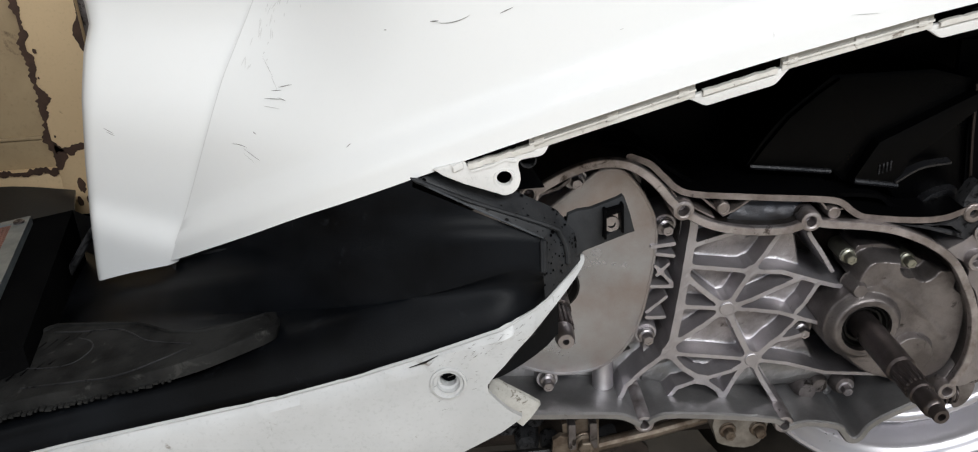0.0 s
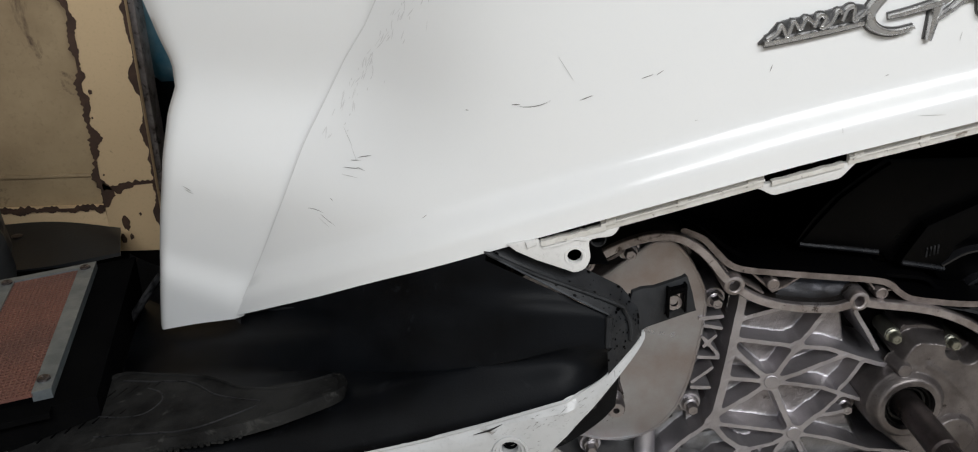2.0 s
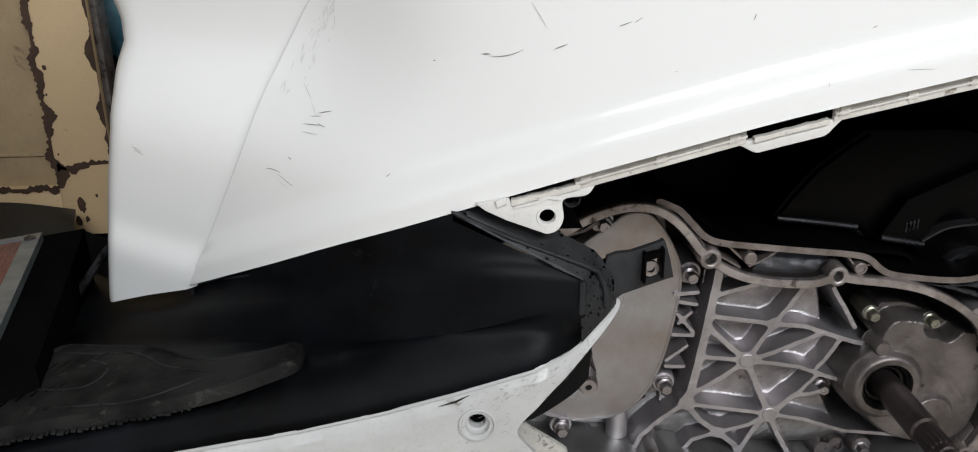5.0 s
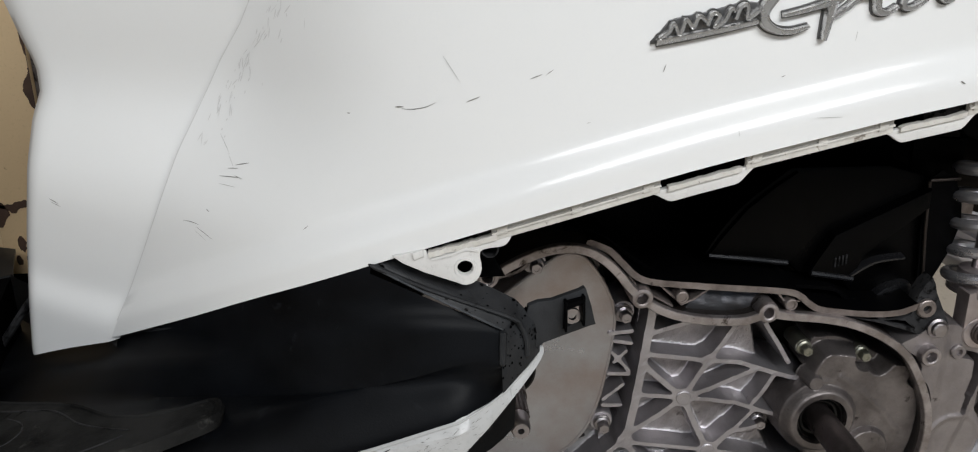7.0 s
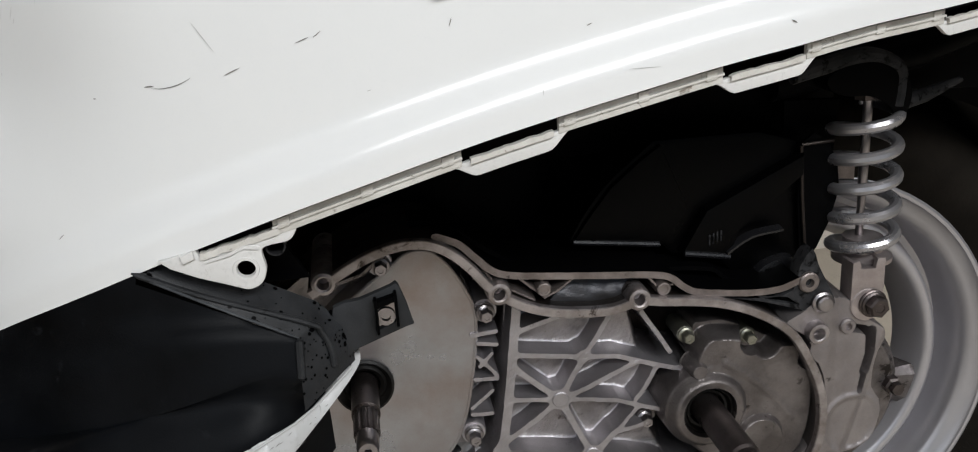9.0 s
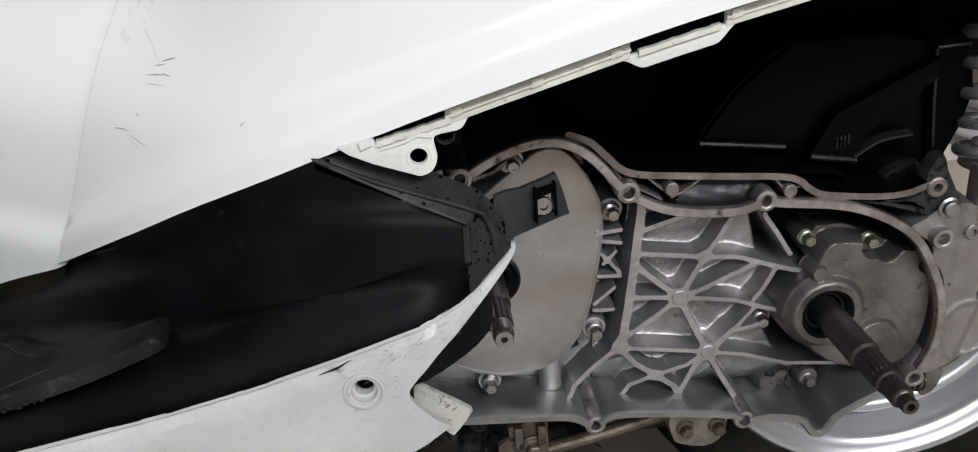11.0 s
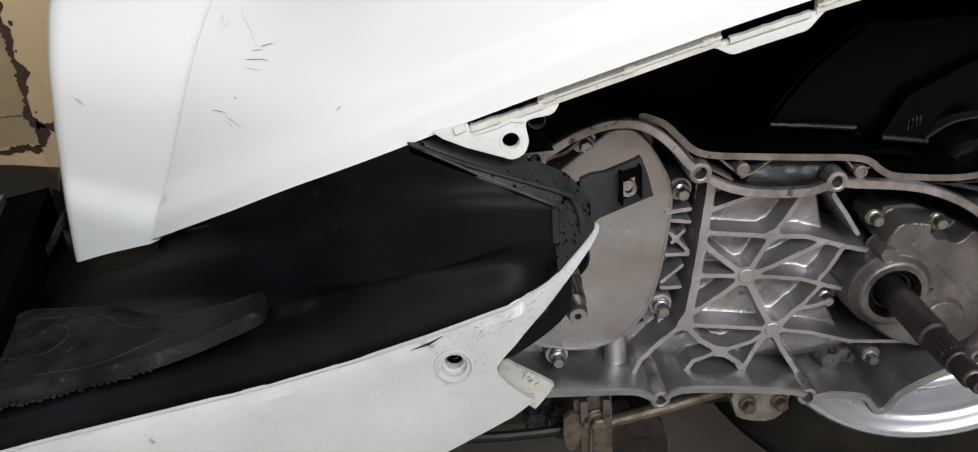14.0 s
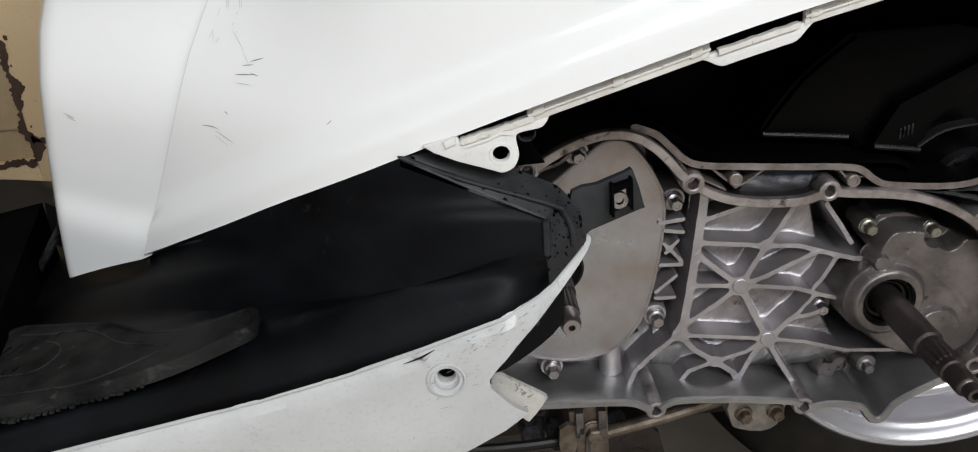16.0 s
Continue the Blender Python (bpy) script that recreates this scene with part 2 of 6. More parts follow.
def slab(outline, y0, y1, holes=(), bevel=0.0, bm=None, depth=None):
    """A plate with an outline and holes, from depth y0 (near) to y1 (far). depth(x, z) adds a bulge."""
    own = bmesh.new()
    edges = []
    for loop in (outline, *holes):
        vs = [own.verts.new((x / 1000, y0, z / 1000)) for x, z in loop]
        edges += [own.edges.new((vs[i], vs[(i + 1) % len(vs)])) for i in range(len(vs))]
    bmesh.ops.triangle_fill(own, use_beauty=True, use_dissolve=False, edges=edges)
    rims = [e for e in own.edges if len(e.link_faces) == 1]
    r = bmesh.ops.extrude_face_region(own, geom=own.faces[:])
    for v in r["geom"]:
        if isinstance(v, bmesh.types.BMVert):
            v.co.y = y1
    if bevel:
        own.normal_update()
        es = [e for e in own.edges if len(e.link_faces) == 2 and abs(e.verts[0].co.y - y0) < 1e-6 and abs(e.verts[1].co.y - y0) < 1e-6
              and e.calc_face_angle(0) > 0.5]
        bmesh.ops.bevel(own, geom=es, offset=bevel, segments=2, profile=0.6, affect="EDGES", clamp_overlap=True)
    if depth:
        for v in own.verts:
            v.co.y += depth(v.co.x, v.co.z)
    return merge(bm, own)


def merge(bm, own):
    if bm is None:
        return own
    me = bpy.data.meshes.new("tmp")
    own.to_mesh(me)
    own.free()
    bm.from_mesh(me)
    bpy.data.meshes.remove(me)
    return bm


def sweep(path, profile, closed=False, bm=None, cap=True):
    """Carries a (side, depth) profile in metres along a path of (x, z) mm, mitred; depth is the y of the world."""
    bm = bm or bmesh.new()
    p = [Vector((x / 1000, z / 1000)) for x, z in path]
    n, rings = len(p), []
    for i in range(n):
        a = p[i - 1] if closed or i else p[0]
        c = p[(i + 1) % n] if closed or i < n - 1 else p[-1]
        t1 = (p[i] - a).normalized() if (p[i] - a).length > 1e-9 else (c - p[i]).normalized()
        t2 = (c - p[i]).normalized() if (c - p[i]).length > 1e-9 else t1
        t = (t1 + t2).normalized() if (t1 + t2).length > 1e-6 else t1
        side = Vector((-t.y, t.x))
        k = 1 / max(0.5, side.dot(Vector((-t1.y, t1.x))))
        rings.append([bm.verts.new((p[i].x + side.x * s * k, d, p[i].y + side.y * s * k)) for s, d in profile])
    m = len(profile)
    for i in range(n if closed else n - 1):
        r, q = rings[i], rings[(i + 1) % n]
        for j in range(m):
            bm.faces.new((r[j], r[(j + 1) % m], q[(j + 1) % m], q[j]))
    if not closed and cap:
        bm.faces.new(rings[0])
        bm.faces.new(rings[-1])
    return bm


def rib_profile(w, top, base, draft=1.7):
    h = w / 2
    return [(-h * draft, base), (-h, top + 0.0012), (-h * 0.55, top), (h * 0.55, top), (h, top + 0.0012), (h * draft, base)]


def lathe(at, profile, n=24, bm=None, axis="Y", cog=None, cap=True):
    """Turns a list of (radius, distance along the axis) in metres round a point. cog(angle) scales the radius."""
    bm = bm or bmesh.new()
    rings = []
    for r, d in profile:
        ring = []
        for i in range(n):
            a = 2 * math.pi * i / n
            q = r * (cog(a) if cog else 1)
            u, v = q * math.cos(a), q * math.sin(a)
            co = {"Y": (u, d, v), "X": (d, u, v), "Z": (u, v, d)}[axis]
            ring.append(bm.verts.new(Vector(at) + Vector(co)))
        rings.append(ring)
    for a, b in zip(rings, rings[1:]):
        for i in range(n):
            bm.faces.new((a[i], a[(i + 1) % n], b[(i + 1) % n], b[i]))
    for ring in (rings[0], rings[-1]):
        if cap and (ring[0].co - ring[n // 2].co).length > 1e-5:
            bm.faces.new(ring)
    return bm


def tube(pts, radius, sides=10, bm=None, closed=False):
    """A round bar along 3D points in metres; radius may be a list."""
    bm = bm or bmesh.new()
    p = [Vector(q) for q in pts]
    n, rings, up = len(p), [], None
    for i in range(n):
        t = (p[min(i + 1, n - 1)] - p[max(i - 1, 0)]).normalized()
        if up is None:
            up = t.orthogonal().normalized()
        up = (up - t * up.dot(t)).normalized()
        w = t.cross(up)
        r = radius[i] if isinstance(radius, (list, tuple)) else radius
        rings.append([bm.verts.new(p[i] + r * (up * math.cos(2 * math.pi * k / sides) + w * math.sin(2 * math.pi * k / sides))) for k in range(sides)])
    for a, b in zip(rings, rings[1:]):
        for k in range(sides):
            bm.faces.new((a[k], a[(k + 1) % sides], b[(k + 1) % sides], b[k]))
    bm.faces.new(rings[0])
    bm.faces.new(rings[-1])
    return bm


def box(x0, x1, y0, y1, z0, z1, bevel=0.0, bm=None):
    own = bmesh.new()
    bmesh.ops.create_cube(own, size=1)
    for v in own.verts:
        v.co = Vector(((x0 + x1) / 2 + v.co.x * (x1 - x0), (y0 + y1) / 2 + v.co.y * (y1 - y0), (z0 + z1) / 2 + v.co.z * (z1 - z0)))
    if bevel:
        bmesh.ops.bevel(own, geom=own.edges[:], offset=bevel, segments=2, affect="EDGES", profile=0.6)
    return merge(bm, own)


def line(xs, vs, x):
    return float(np.interp(x, xs, vs))


def grid(rows, bm=None, thick=None):
    """A skin over rows of points; thick moves a second skin by a vector and closes the border."""
    bm = bm or bmesh.new()
    g = [[bm.verts.new(p) for p in r] for r in rows]
    for a, b in zip(g, g[1:]):
        for i in range(len(a) - 1):
            bm.faces.new((a[i], a[i + 1], b[i + 1], b[i]))
    if thick:
        h = [[bm.verts.new(Vector(p) + Vector(thick)) for p in r] for r in rows]
        for a, b in zip(h, h[1:]):
            for i in range(len(a) - 1):
                bm.faces.new((a[i + 1], a[i], b[i], b[i + 1]))
        border = [(0, i) for i in range(len(g[0]))] + [(j, -1) for j in range(1, len(g))]
        border += [(-1, i) for i in range(len(g[0]) - 2, -1, -1)] + [(j, 0) for j in range(len(g) - 2, 0, -1)]
        for k in range(len(border)):
            (a, b), (c, d) = border[k], border[(k + 1) % len(border)]
            bm.faces.new((g[a][b], g[c][d], h[c][d], h[a][b]))
    return bm


# ---- shape of the bodywork ----
EDGE_X = [-0.4602, -0.2668, -0.2326, -0.1974, -0.1657, -0.1466, -0.1237, -0.09715, -0.055, -0.0145, 0.018, 0.052, 0.0815, 0.115, 0.152, 0.182, 0.213, 0.256, 0.286, 0.341, 0.5]
EDGE_Z = [0.2732, 0.3492, 0.3657, 0.3832, 0.4007, 0.4102, 0.4225, 0.434, 0.451, 0.465, 0.4745, 0.4835, 0.49, 0.496, 0.502, 0.505, 0.509, 0.511, 0.513, 0.514, 0.516]


def lower_edge(x):
    """Height of the side cover's lower edge."""
    return sum(line(EDGE_X, EDGE_Z, x + d) for d in (-0.012, 0, 0.012)) / 3


def cover_y(x, z):
    """Depth of the side covers' skin: bulging sideways, with a shoulder along the lower edge and a dip beside the seam."""
    up = z - lower_edge(x)
    f = min(1.0, max(0.0, (up - 0.0077) / 0.016))
    shoulder = -0.0045 + 0.0064 * f * f * (3 - 2 * f)
    d = x - seam_x(z)
    g = min(1.0, max(0.0, (z - 0.45) / 0.07))
    dip = 0.02 * g * g * (3 - 2 * g) * math.exp(-((x + 0.13) / 0.055) ** 2)
    dip -= 0.0030 * (1 - d / 0.038) ** 2 if 0 <= d < 0.038 else 0.0
    dip += 1.0 * (x + 0.06) ** 2 if x < -0.06 else 0.0
    return 0.541 + (1.45 if x < 0.04 else 0.8) * (x - 0.04) ** 2 + 0.06 * (z - 0.5) + shoulder + dip


def seam_x(z):
    return line([0.3386, 0.3793, 0.4064, 0.4317, 0.4574, 0.4834, 0.504, 0.5235, 0.5395, 0.62, 0.72], [-0.22, -0.201, -0.1863, -0.1732, -0.1603, -0.1481, -0.1361, -0.1247, -0.1134, -0.07, -0.03], z)


def front_end(z):
    """Rear end of the front cover, under the rear one."""
    return line([0.35, 0.387, 0.412, 0.4356, 0.460, 0.485, 0.505, 0.524, 0.5397, 0.62, 0.72], [-0.212, -0.1952, -0.182, -0.170, -0.158, -0.1465, -0.1350, -0.1240, -0.1130, -0.07, -0.03], z)


def front_x(z):
    return line([0.34, 0.362, 0.391, 0.430, 0.467, 0.492, 0.505, 0.517, 0.530, 0.56, 0.62, 0.72], [-0.256, -0.2545, -0.250, -0.2425, -0.2335, -0.2245, -0.217, -0.217, -0.224, -0.237, -0.257, -0.275], z)


def front_at(x, z):
    """A place on the front cover, which lies a little behind the rear one and is turned forwards."""
    end = front_end(z)
    first = 0.5408 + 1.45 * (min(x, end) - 0.04) ** 2 + 0.06 * (z - 0.5)
    y = cover_y(seam_x(z) + 0.0001, z) + 0.0045 + 0.36 * (end - x)
    k = (y - first) / (first - 0.2122)
    return x + (x + 0.055) * k, y, z + (z - 0.575) * k


TOP = 0.72
scooter = thing("scooter", "white scooter with its drive cover taken off, parked", "scooter")

# the rear side cover: a grid between the seam, the lower edge and the tail
rows = []
N_U, N_V = 120, 72
for j in range(N_V + 1):
    v = (j / N_V) ** 1.5
    row = []
    for i in range(N_U + 1):
        u = i / N_U
        x = -0.205 + u * 0.68
        for _ in range(6):
            z = lower_edge(x) + v * (TOP - lower_edge(x))
            x = seam_x(z) + u * (0.47 - seam_x(z))
        row.append((x, cover_y(x, z), z))
    rows.append(row)
cover = part("rear_side_cover", grid(rows, thick=(0, 0.003, 0)), WHITE, scooter, "glossy white side cover with scuffs and a metal badge", 40)

rows = []
for j in range(N_V + 1):
    v = (j / N_V)
    row = []
    for i in range(25):
        u = i / 24
        zl = line([-0.252, -0.223, -0.192], [0.3635, 0.3770, 0.3905], front_x(0.36) + u * (front_end(0.386) - front_x(0.36))) - 0.003 * (1 - u)
        z = zl + v * (TOP - zl)
        x = front_x(z) + u * (front_end(z) + 0.004 - front_x(z))
        X, Y, Z = front_at(x, z)
        row.append((X, Y + 0.005 * max(0, 1 - u / 0.12) ** 2, Z))
    rows.append(row)
part("front_side_cover", grid(rows, thick=(0, 0.003, 0)), WHITE, scooter, "glossy white front side cover", 40)



# flange below the rear cover's edge: rails, slots and hooks
def flange_y(x):
    return cover_y(x, lower_edge(x)) + 0.0055


def on_flange(bm):
    """Lays a flat piece, built round depth 0, on the curved flange."""
    for v in bm.verts:
        v.co.y += flange_y(v.co.x)
    return bm


def along(x0, x1, drop, n=10):
    return [(1000 * (x0 + (x1 - x0) * i / n), 1000 * (lower_edge(x0 + (x1 - x0) * i / n)) - drop) for i in range(n + 1)]


RAILS = [(-0.014, 0.053), (0.088, 0.152), (0.188, 0.258), (0.297, 0.46)]
for x0, x1 in RAILS:
    bm = slab(along(x0, x1, 1.7) + along(x0, x1, 7.6)[::-1], 0, 0.0022, bevel=0.0005)
    sweep(along(x0, x1, 4.2), [(-0.0006, 0.0005), (-0.0004, -0.0011), (0.0004, -0.0011), (0.0006, 0.0005)], bm=bm)
    part("flange_rail", on_flange(bm), EDGE, cover, "dirty white moulded rail below the cover's edge")
    for xc in (x0 + 0.004, (x0 + x1) / 2, x1 - 0.005):
        z = 1000 * lower_edge(xc)
        s = 1000 * (lower_edge(xc + 0.004) - lower_edge(xc - 0.004)) / 8
        q = 1000 * xc
        part("clip", on_flange(slab([(q - 2.2, z - 5.4 - 2.2 * s), (q + 2.2, z - 5.4 + 2.2 * s), (q + 2.2, z - 1.6 + 2.2 * s), (q - 2.2, z - 1.6 - 2.2 * s)], -0.0010, 0.001, bevel=0.0004)), EDGE, cover)
HOOKS = [(0.053, 0.089, 12.8), (0.152, 0.190, 13.0), (0.257, 0.298, 13.2)]
for x0, x1, d in HOOKS:
    def ease(f):
        f = min(1, max(0, f))
        return f * f * (3 - 2 * f)

    xs = [x0 - 0.004 + (x1 - x0 + 0.008) * i / 30 for i in range(31)]
    out = [along(x, x, 6.6, 1)[0] for x in xs] + [along(x, x, 7.4 + (d - 7.4) * ease((x - x0 + 0.004) / 0.010) * ease((x1 + 0.004 - x) / 0.0085), 1)[0] for x in xs[::-1]]
    part("hook", on_flange(slab(out, 0.0005, 0.0032, bevel=0.0006)), WHITE_WORN, cover, "worn white hook with a slot above it")
    sl = along(x0 + 0.003, x1 - 0.003, 5.8, 14)
    bm = slab([(x, z + random.uniform(-0.2, 0.5)) for x, z in sl] + [(x, z - 1.8) for x, z in sl[::-1]], -0.001, 0.002)
    part("slot_lip", on_flange(bm), EDGE, cover)
# the front hook with the screw hole
br = [(-54, 452.8), (-50.1, 449.9), (-41.5, 445.4), (-33, 442.0)] + curve([(-28, 440.2), (-24.8, 439.2), (-20.4, 440.8), (-18.2, 445.6), (-18.9, 451.5), (-17.6, 454.0), (-10, 455.2), (-7.2, 457.4), (-5.5, 461.0)], 3)
br += [(-12.3, 459.4), (-25.2, 456.0), (-31.3, 453.6), (-40.0, 453.4), (-41.0, 456.2), (-46, 454.8)]
hole = [(-25 + 3.2 * math.cos(a), 446.8 + 3.2 * math.sin(a)) for a in np.linspace(0, 2 * math.pi, 17)[:-1]]
bm = slab(br, 0, 0.003, [hole], 0.0005)
sweep([(-38.6, 451.0), (-30, 453.0), (-24.5, 455.2), (-19.5, 454.0)], [(-0.0008, 0.001), (-0.0005, -0.0008), (0.0005, -0.0008), (0.0008, 0.001)], bm=bm)
slab([(-45.5, 451.4), (-41.3, 452.9), (-41.8, 456.0), (-46.2, 454.4)], -0.0014, 0.001, bevel=0.0005, bm=bm)
for v in bm.verts:
    v.co.y += 0.5440 + 0.0004 * math.sin(300 * v.co.x)
lathe((-0.025, 0.5440, 0.4468), [(0.0034, 0.003), (0.0034, -0.0007), (0.0044, -0.0007), (0.0048, 0.0004)], 24, bm, cap=False)
part("screw_bracket", bm, WHITE_WORN, cover, "white bracket with a round screw hole")
ragged = [(-39.6 + 27.6 * i / 16, 454.2 + 6.3 * i / 16 + random.uniform(-0.3, 0.35)) for i in range(17)]
bm = slab(ragged + [(x, z - 2.3) for x, z in ragged[::-1]], 0.5432, 0.5470)
part("slot_lip", bm, EDGE, cover, "broken lip of the slot")


# Added dark sheet gives the slots and the edge gap their shade.
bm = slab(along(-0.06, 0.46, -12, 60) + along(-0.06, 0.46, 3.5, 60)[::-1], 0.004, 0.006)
part("flange_backing", on_flange(bm), BLACK_DEEP, cover, "dark sheet standing for shade behind the slots")

# the metal badge: a swash with a large initial and a tail of smaller strokes, as plain strokes
def badge_stroke(pts, w, name="badge_stroke", base=False):
    p = curve(pts, 6)
    n = len(p)
    bm = bmesh.new()
    rings = []
    for i in range(n):
        a, b = Vector(p[max(i - 1, 0)]), Vector(p[min(i + 1, n - 1)])
        t = (b - a).normalized()
        s = Vector((-t.y, t.x))
        f = i / (n - 1)
        h = line(np.linspace(0, 1, len(w)), w, f) / 2 + (0.75 if base else 0)
        x, z = p[i]
        ring = []
        for k, d in ((-1.06, 0.001), (-1.02, -0.0016), (-0.74, -0.0036), (-0.5, -0.0030), (0.5, -0.0030), (0.74, -0.0036), (1.02, -0.0016), (1.06, 0.001)) if not base else ((-1, 0.001), (-0.96, -0.0008), (-0.9, -0.0012), (-0.4, -0.0012), (0.4, -0.0012), (0.9, -0.0012), (0.96, -0.0008), (1, 0.001)):
            X, Z = (x + s.x * h * k) / 1000, (z + s.y * h * k) / 1000
            ring.append(bm.verts.new((X, cover_y(X, Z) + d, Z)))
        rings.append(ring)
    for a, b in zip(rings, rings[1:]):
        for k in range(7):
            bm.faces.new((a[k], a[k + 1], b[k + 1], b[k]))
    bm.faces.new(rings[0])
    bm.faces.new(rings[-1])
    return part(name, bm, BADGE_DARK if base else CHROME, cover, "dark border painted as shadow round a badge stroke" if base else "grey metal badge stroke", 20)


BADGE = []


def at_badge(u, v):
    """Badge coordinates: u along the word, v across it, in mm, to the cover's x, z."""
    return (49.0 + u * 0.915, 535.0 + v)


for pts, w in (
    ([(0, 0), (14, 2.6), (28, 5.3), (43, 8.6)], (2.6, 2.6, 2.4, 2.0)),
    ([(1, 2.0), (5, 5.0), (7, 8.8), (9.5, 3.6), (12, 10.5), (15, 7), (17.5, 12), (21, 9)], (1.6, 1.8, 1.8)),
    ([(21, 7.5), (23, 13), (26, 12), (24, 7), (28, 9), (31, 15), (33, 13.5)], (1.8, 1.8, 1.6)),
    ([(33, 10), (35, 15.6), (38, 16.5), (38, 10), (41, 12), (44.5, 15)], (1.8, 1.8, 1.6)),
    ([(71, 21.5), (74, 25.5), (66, 28.8), (55, 25.5), (46.5, 15.5), (46, 8.5), (51, 4.0), (58, 3.0), (66, 5.2)], (2.2, 3.6, 3.4, 4.6, 5.0, 4.4, 3.0, 2.4, 1.4)),
    ([(54, 11.0), (64, 13.2), (76, 16.6), (81, 18.6)], (1.6, 2.2, 2.8, 2.4)),
    ([(76, 17), (74.8, 9), (73, -2.0)], (5.4, 4.2, 2.2)),
    ([(76, 8.5), (82, 12.5), (88, 17.8), (93, 19.8), (96.5, 17.5), (97.5, 11.5), (102, 10), (107, 13.0)], (1.4, 1.8, 2.2, 3.2, 3.8, 3.6, 2.0, 1.4)),
    ([(121, 25.0), (114, 21.0), (109.5, 14.5), (112, 11.5), (119, 14.5), (126, 21.5), (128, 24.5)], (2.0, 2.6, 2.4, 1.8, 1.8, 1.6)),
    ([(122, 24.8), (129, 24.8), (128.5, 17), (132.5, 14.6), (138, 19.5), (142.5, 26.0)], (1.6, 2.4, 3.0, 2.2, 1.6, 1.4)),
):
    BADGE.append(badge_stroke([at_badge(u, v * 0.77) for u, v in pts], w))
    # A wider dark stroke beneath paints the shadow gap round the metal.
    badge_stroke([at_badge(u, v * 0.77) for u, v in pts], w, "badge_border", True)


plate_bm = slab(curve([at_badge(u, v * 0.77) for u, v in ((-2, -1), (14, 2.2), (30, 5.4), (45, 9), (46, 16), (38, 18), (31, 16.5), (20, 13.5), (12, 12), (6, 10), (2, 5))], 3, True), -0.0011, 0.001, bevel=0.0004)
for v in plate_bm.verts:
    v.co.y += cover_y(v.co.x, v.co.z)
part("badge_base", plate_bm, BADGE_DARK, cover, "dull grey base of the badge")

# scuffs: thin dark scratches that lie on the covers
def scratch(bm, x, z, length, angle, w=0.5, bend=0.0):
    ring = []
    for i in range(7):
        f = i / 6 - 0.5
        a = radians(angle)
        u = f * length
        v = bend * (0.25 - f * f) * 4
        hw = 0.36 * w * (0.25 - f * f) * 2 + 0.02
        for k in (-1, 1):
            X = (x + u * math.cos(a) - (v + k * hw) * math.sin(a)) / 1000
            Z = (z + u * math.sin(a) + (v + k * hw) * math.cos(a)) / 1000
            place = Vector(front_at(X, Z)) if X < front_end(Z) - 0.004 else Vector((X, cover_y(X, Z), Z))
            ring.append(bm.verts.new(place - Vector((0, 0.0003, 0))))
    for i in range(6):
        bm.faces.new((ring[2 * i], ring[2 * i + 1], ring[2 * i + 3], ring[2 * i + 2]))


# A thin grey tube draws the line of the seam.
part("seam_edge", tube([(seam_x(z) - 0.0001, cover_y(seam_x(z) + 0.0001, z) + 0.0007, z) for z in np.linspace(0.394, 0.70, 60)], 0.00045, 6), RUB, cover, "thin grey line along the seam")
for args in ((-41, 511.6, 14, 12, 0.6, -1.2), (-48.5, 510.8, 3.6, 4, 1.1), (-20, 514.4, 6, 22, 0.8), (-28, 526, 12, -58, 0.5), (4, 523, 5, 20, 0.7), (9, 524.5, 3.5, 35, 0.6), (179, 514, 2.6, -30, 1.4),
             (119, 504.2, 12, -2, 0.5), (-117.5, 481.2, 7, 14, 0.8), (-122, 479.0, 5, 6, 0.6), (-124, 475.4, 9, 2, 0.7), (-119.5, 475.6, 4, -16, 0.6), (-125.4, 488.5, 9, -62, 0.5), (-122.8, 482, 6, -66, 0.35),
             (-125, 471.8, 8, -4, 0.5), (-69, 507, 1.2, 0, 0.9), (-216.5, 454.0, 6.5, -16, 0.9), (-215.5, 452.6, 6, -14, 0.7), (-144, 453.2, 8, -6, 0.8, 0.5), (-138, 449.6, 9, -32, 0.6), (-140, 448, 7, -38, 0.4),
             (-4, 556, 20, 14, 0.35), (53, 525, 3, 70, 0.7), (131, 534, 4, 80, 0.5), (82, 500, 2.5, 90, 0.5), (101, 520, 2, 20, 0.7), (84, 554, 3, 20, 0.5), (-90, 459, 3, 40, 0.6), (24, 505, 1.5, 10, 0.5), (-135, 460, 1.8, -40, 1.0)):
    bm = bmesh.new()
    scratch(bm, *args)
    part("scratch", bm, SCUFF if args[2] > 12.5 or args[4] >= 0.6 else RUB_DARK, cover, "", 0)
bm = bmesh.new()
for i in range(90):
    t = i / 89
    z = 492 + 66 * t + random.gauss(0, 5)
    x = 1000 * seam_x(z / 1000) + 5 + abs(random.gauss(0, 6)) + 6 * t
    scratch(bm, x, z, random.uniform(1.0, 6.0), random.uniform(45, 85), random.uniform(0.3, 1.3))
tagged(part("rub_marks", bm, RUB, cover, "grey rub marks beside the seam", 0), kind="stuff")

# ---- black floorboard side with its foot ledge ----
W_X = [-0.45, -0.241, -0.220, -0.167, -0.131, -0.095, -0.064, -0.026, -0.011, 0.0, 0.01]
W_Z = [0.300, 0.341, 0.345, 0.3535, 0.3595, 0.367, 0.375, 0.3862, 0.389, 0.395, 0.400]


def lip_z(x):
    return line(W_X, W_Z, x)


